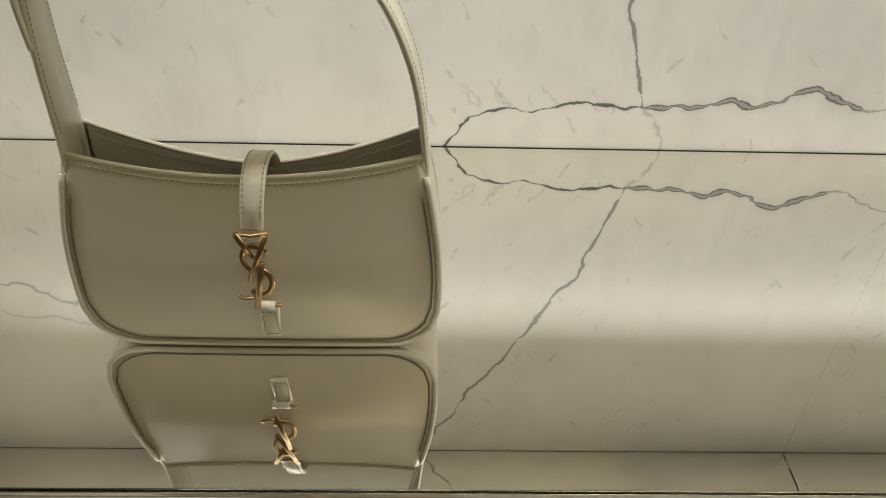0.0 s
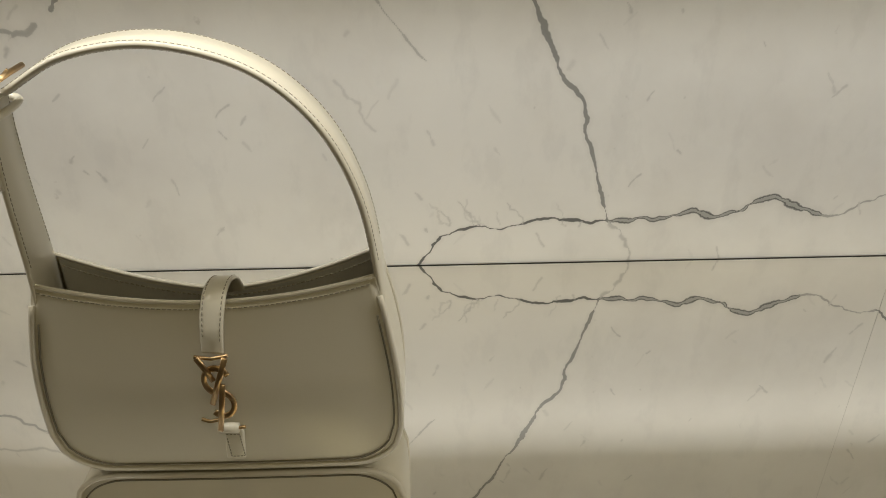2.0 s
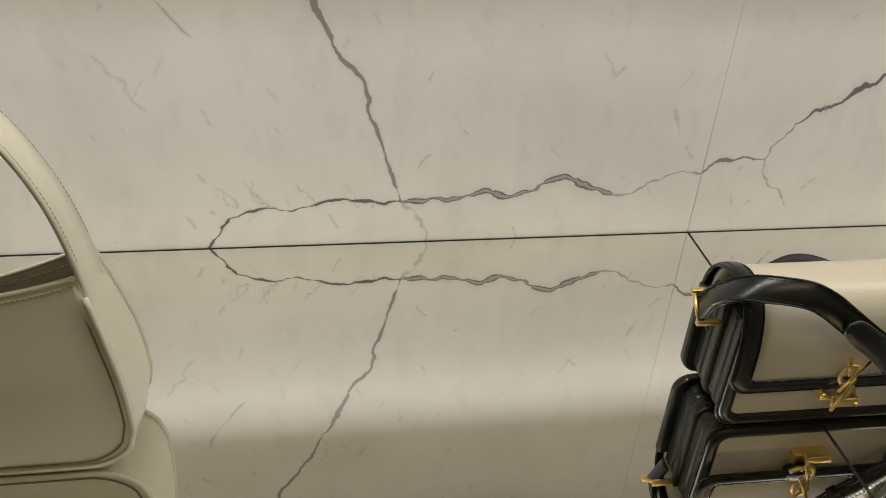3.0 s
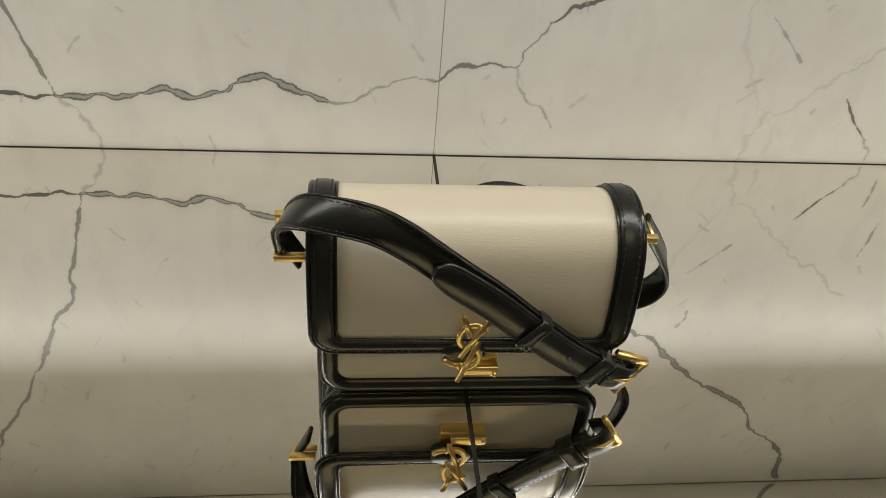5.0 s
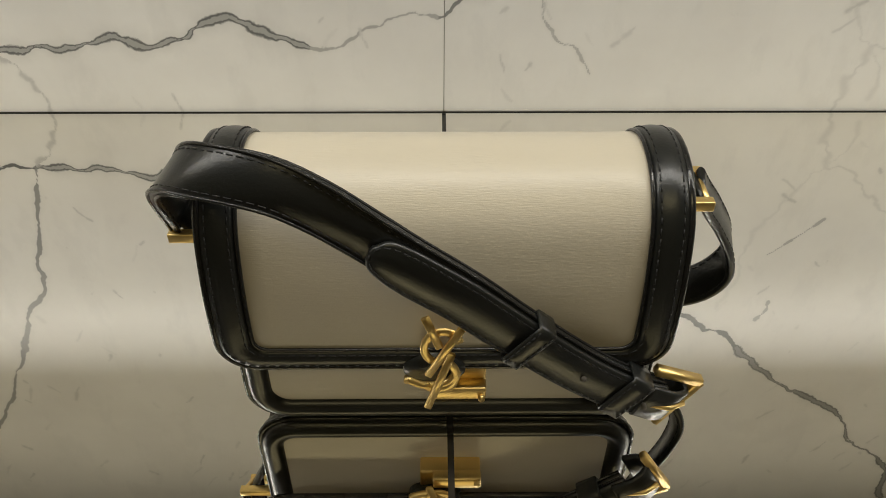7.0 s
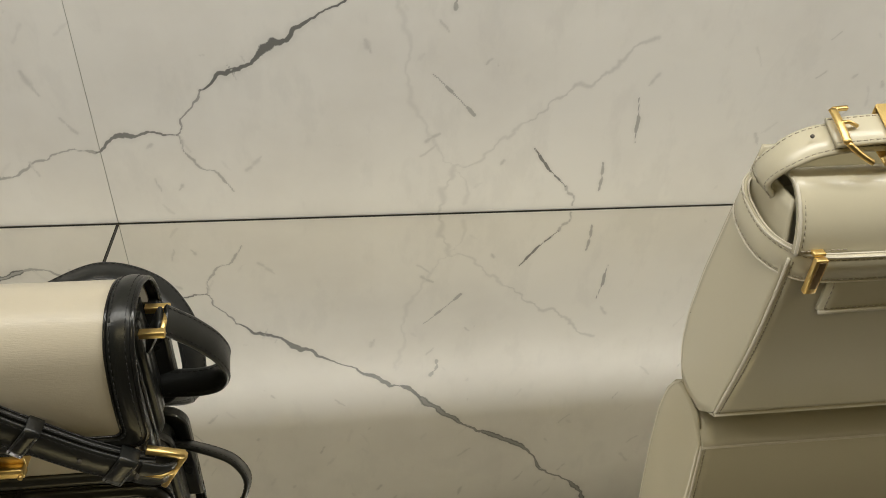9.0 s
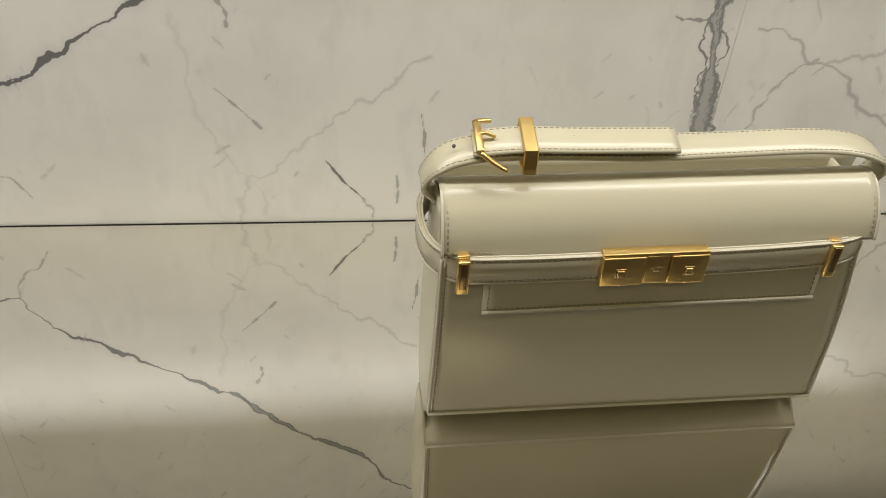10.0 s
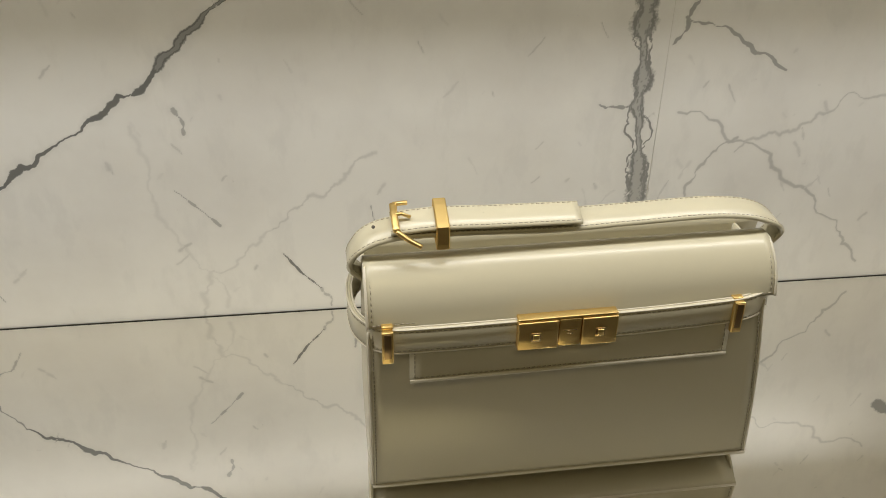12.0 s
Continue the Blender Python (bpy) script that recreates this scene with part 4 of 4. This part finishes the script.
        part("stitching", stitches(along([(xa + sign * 0.028 * k / 10, side_end - 0.012) for k in range(11)])), PALE_THREAD, flap)
        part("flap_edge", tube(along([(xa - sign * 0.003, 0.25 + (side_end - 0.25) * k / 30) for k in range(31)]), 0.0010, 6), IVORY_EDGE, flap)
    for xa in (x0 + 0.0285, x1 - 0.0475):
        part("stitching", stitches(along([(xa, side_end + 0.02 + (tongue_end - side_end - 0.03) * k / 20) for k in range(21)])), PALE_THREAD, tongue)
    part("stitching", stitches(along([(x0 + 0.0285 + (w - 0.0760) * k / 30, tongue_end - 0.014) for k in range(31)])), PALE_THREAD, tongue)
    part("tongue_edge", tube(along([(x0 + 0.0255 + (w - 0.0700) * k / 20, tongue_end) for k in range(21)]), 0.0013, 6), IVORY_EDGE, tongue)

    # the belt that wraps the bag
    Z = (0, -0.07, 1)
    line = [(x0 + 0.006, -0.216, 0.166), (x0 - 0.006, -0.228, 0.164), (x0 - 0.010, -0.246, 0.160), (x0 - 0.006, -0.268, 0.155), (x0 + 0.010, -0.2835, 0.1530), (x0 + 0.040, -0.2875, 0.1535), (x0 + 0.095, -0.2880, 0.1535), (x0 + 0.165, -0.2880, 0.1535),
            (x1 - 0.065, -0.2875, 0.1545), (x1 - 0.032, -0.2850, 0.1555), (x1 - 0.012, -0.272, 0.1560), (x1 - 0.006, -0.250, 0.1600), (x1 - 0.010, -0.215, 0.1640)]
    belt = part("belt", ribbon(line, [Z] * 13, 0.0185, 0.0032), BONE, bag, "narrow bone leather belt")
    for run in edge_line(line, [Z] * 13, 0.0185, 0.0032, 0.0021):
        part("stitching", stitches(run), PALE_THREAD, belt)
    for run in edge_line(line, [Z] * 13, 0.0185, 0.0032, 0.0003):
        part("cut_edge", tube(run[::2], 0.0006, 6), IVORY_EDGE, belt)
    for x in (x0 + 0.0115, x1 - 0.0425):
        frame_ring = part("belt_slide", box(x - 0.0036, x + 0.0036, -0.2925, -0.2885, 0.1405, 0.1635, 0.0008), GOLD, bag, "gold belt slide")
        part("slide_groove", box(x - 0.0021, x + 0.0021, -0.2930, -0.2923, 0.1445, 0.1625, 0.0002), BRONZE, frame_ring)
        part("slide_end", box(x - 0.0036, x + 0.0036, -0.2885, -0.2840, 0.1630, 0.1652, 0.0005), GOLD, frame_ring)
    px0, px1 = 1.0120, 1.0775
    pz = 0.1435
    plate = part("clasp_plate", box(px0, px0 + 0.0262, -0.2950, -0.2890, pz, pz + 0.0200, 0.0007), GOLD, bag, "polished gold turn clasp plate")
    part("plate_middle", box(px0 + 0.0268, px0 + 0.0412, -0.2943, -0.2890, pz + 0.0005, pz + 0.0202, 0.0006), GOLD, plate)
    part("plate_end", box(px0 + 0.0418, px1, -0.2950, -0.2890, pz, pz + 0.0200, 0.0007), GOLD, plate)
    part("plate_lip", box(px0, px1, -0.2940, -0.2865, pz + 0.0202, pz + 0.0222, 0.0006), GOLD, plate)
    for x in (px0 + 0.0115, px1 - 0.0115):
        part("stud_frame", box(x - 0.0031, x + 0.0031, -0.2958, -0.2949, pz + 0.0063, pz + 0.0125, 0.0003), BRONZE, plate)
        part("stud", box(x - 0.0022, x + 0.0022, -0.2965, -0.2955, pz + 0.0072, pz + 0.0116, 0.0004), GOLD, plate)
    for z, l in ((0.0122, 0.0085), (0.0097, 0.0040)):
        part("engraved_bar", box(px0 + 0.034 - l / 2, px0 + 0.034 + l / 2, -0.29445, -0.2942, pz + z - 0.0004, pz + z + 0.0004), BRONZE, plate)

    # the shoulder strap folded along the top
    before = set(bag.children)
    S = [(0, 1, 0.0), (0, 1, 0.15), (0, 1, 0.35), (0, 1, 0.4), (0, 1, 0.4), (0, 1, 0.4), (0, 1, 0.35), (0, 1, 0.35), (0, 1, 0.3), (0, 1, 0.1), (0, 1, 0.0)]
    top = [(0.919, -0.241, 0.176), (0.910, -0.243, 0.192), (0.918, -0.246, 0.2105), (0.940, -0.247, 0.2185), (0.985, -0.247, 0.2190), (1.040, -0.247, 0.2170), (1.090, -0.247, 0.2180), (1.150, -0.247, 0.2190), (1.186, -0.246, 0.2130), (1.2055, -0.242, 0.197), (1.1975, -0.240, 0.176)]
    strap = part("strap", ribbon(top, S, 0.0205, 0.0034), BONE, bag, "bone leather shoulder strap folded along the top")
    for run in edge_line(top, S, 0.0205, 0.0034, 0.0021):
        part("stitching", stitches(run), PALE_THREAD, strap)
    lap = [(0.9360, -0.2475, 0.2220), (0.965, -0.2490, 0.2245), (1.000, -0.2490, 0.2235), (1.058, -0.2480, 0.2220)]
    lap_part = part("strap_lap", ribbon(lap, [(0, 1, 0.4)] * 4, 0.0195, 0.0030), BONE, bag, "strap end lapped through the buckle")
    for run in edge_line(lap, [(0, 1, 0.4)] * 4, 0.0195, 0.0030, 0.0019):
        part("stitching", stitches(run), PALE_THREAD, lap_part)
    for x in (0.9255, 0.9945):
        part("hole", tube([Vector((x, -0.2478, 0.2205 if x < 0.95 else 0.2248)), Vector((x, -0.2482, 0.2212 if x < 0.95 else 0.2255))], 0.0011, 10), HOLE, strap)
    buckle = part("buckle", ribbon([(0.9385, -0.2385, 0.2310), (0.9385, -0.2485, 0.2278), (0.9390, -0.2595, 0.2225)], [(1, 0, 0)] * 3, 0.0046, 0.0026, 6), GOLD, bag, "pointed polished gold buckle")
    part("buckle_side", ribbon([(0.9390, -0.2595, 0.2225), (0.9460, -0.2620, 0.2175), (0.9540, -0.2640, 0.2130)], [(0.3, 1, 0.2)] * 3, 0.0032, 0.0026, 6), GOLD, buckle)
    part("buckle_end", ribbon([(0.9385, -0.2385, 0.2310), (0.944, -0.2375, 0.2310), (0.9475, -0.2370, 0.2308)], [(0.1, 1, 0.3)] * 3, 0.0026, 0.0026, 6), GOLD, buckle)
    part("prong", tube([Vector((0.9375, -0.248, 0.2280)), Vector((0.943, -0.2485, 0.2290)), Vector((0.9485, -0.249, 0.2265))], 0.0011, 8), GOLD, buckle)
    keeper = [(0.9675, -0.2380, 0.2322), (0.9675, -0.2605, 0.2232), (0.9675, -0.2615, 0.2100), (0.9675, -0.2380, 0.2160)]
    path = [Vector(a).lerp(Vector(b), k / 5) for a, b in zip(keeper, keeper[1:] + keeper[:1]) for k in range(5)]
    part("strap_slide", sweep(path, [Vector((1, 0, 0))] * len(path), band_section(0.0085, 0.002), True), GOLD, bag, "gold strap loop", smooth=False)
    for ob in set(bag.children) - before:
        for o in (ob, *ob.children):
            for v in o.data.vertices:
                f = min(1.0, max(0.0, (v.co.z - 0.178) / 0.03))
                v.co.y -= 0.006 * f
                v.co.z -= 0.004 * f
    # the soft bag twists: its top swings back towards one end
    for ob in bag.children_recursive:
        for v in ob.data.vertices:
            v.co.y += 0.010 * min(1.0, max(0.0, (v.co.x + 1.06 - x0) / w)) * min(1.0, v.co.z / 0.15)
    return bag


belted_bag()
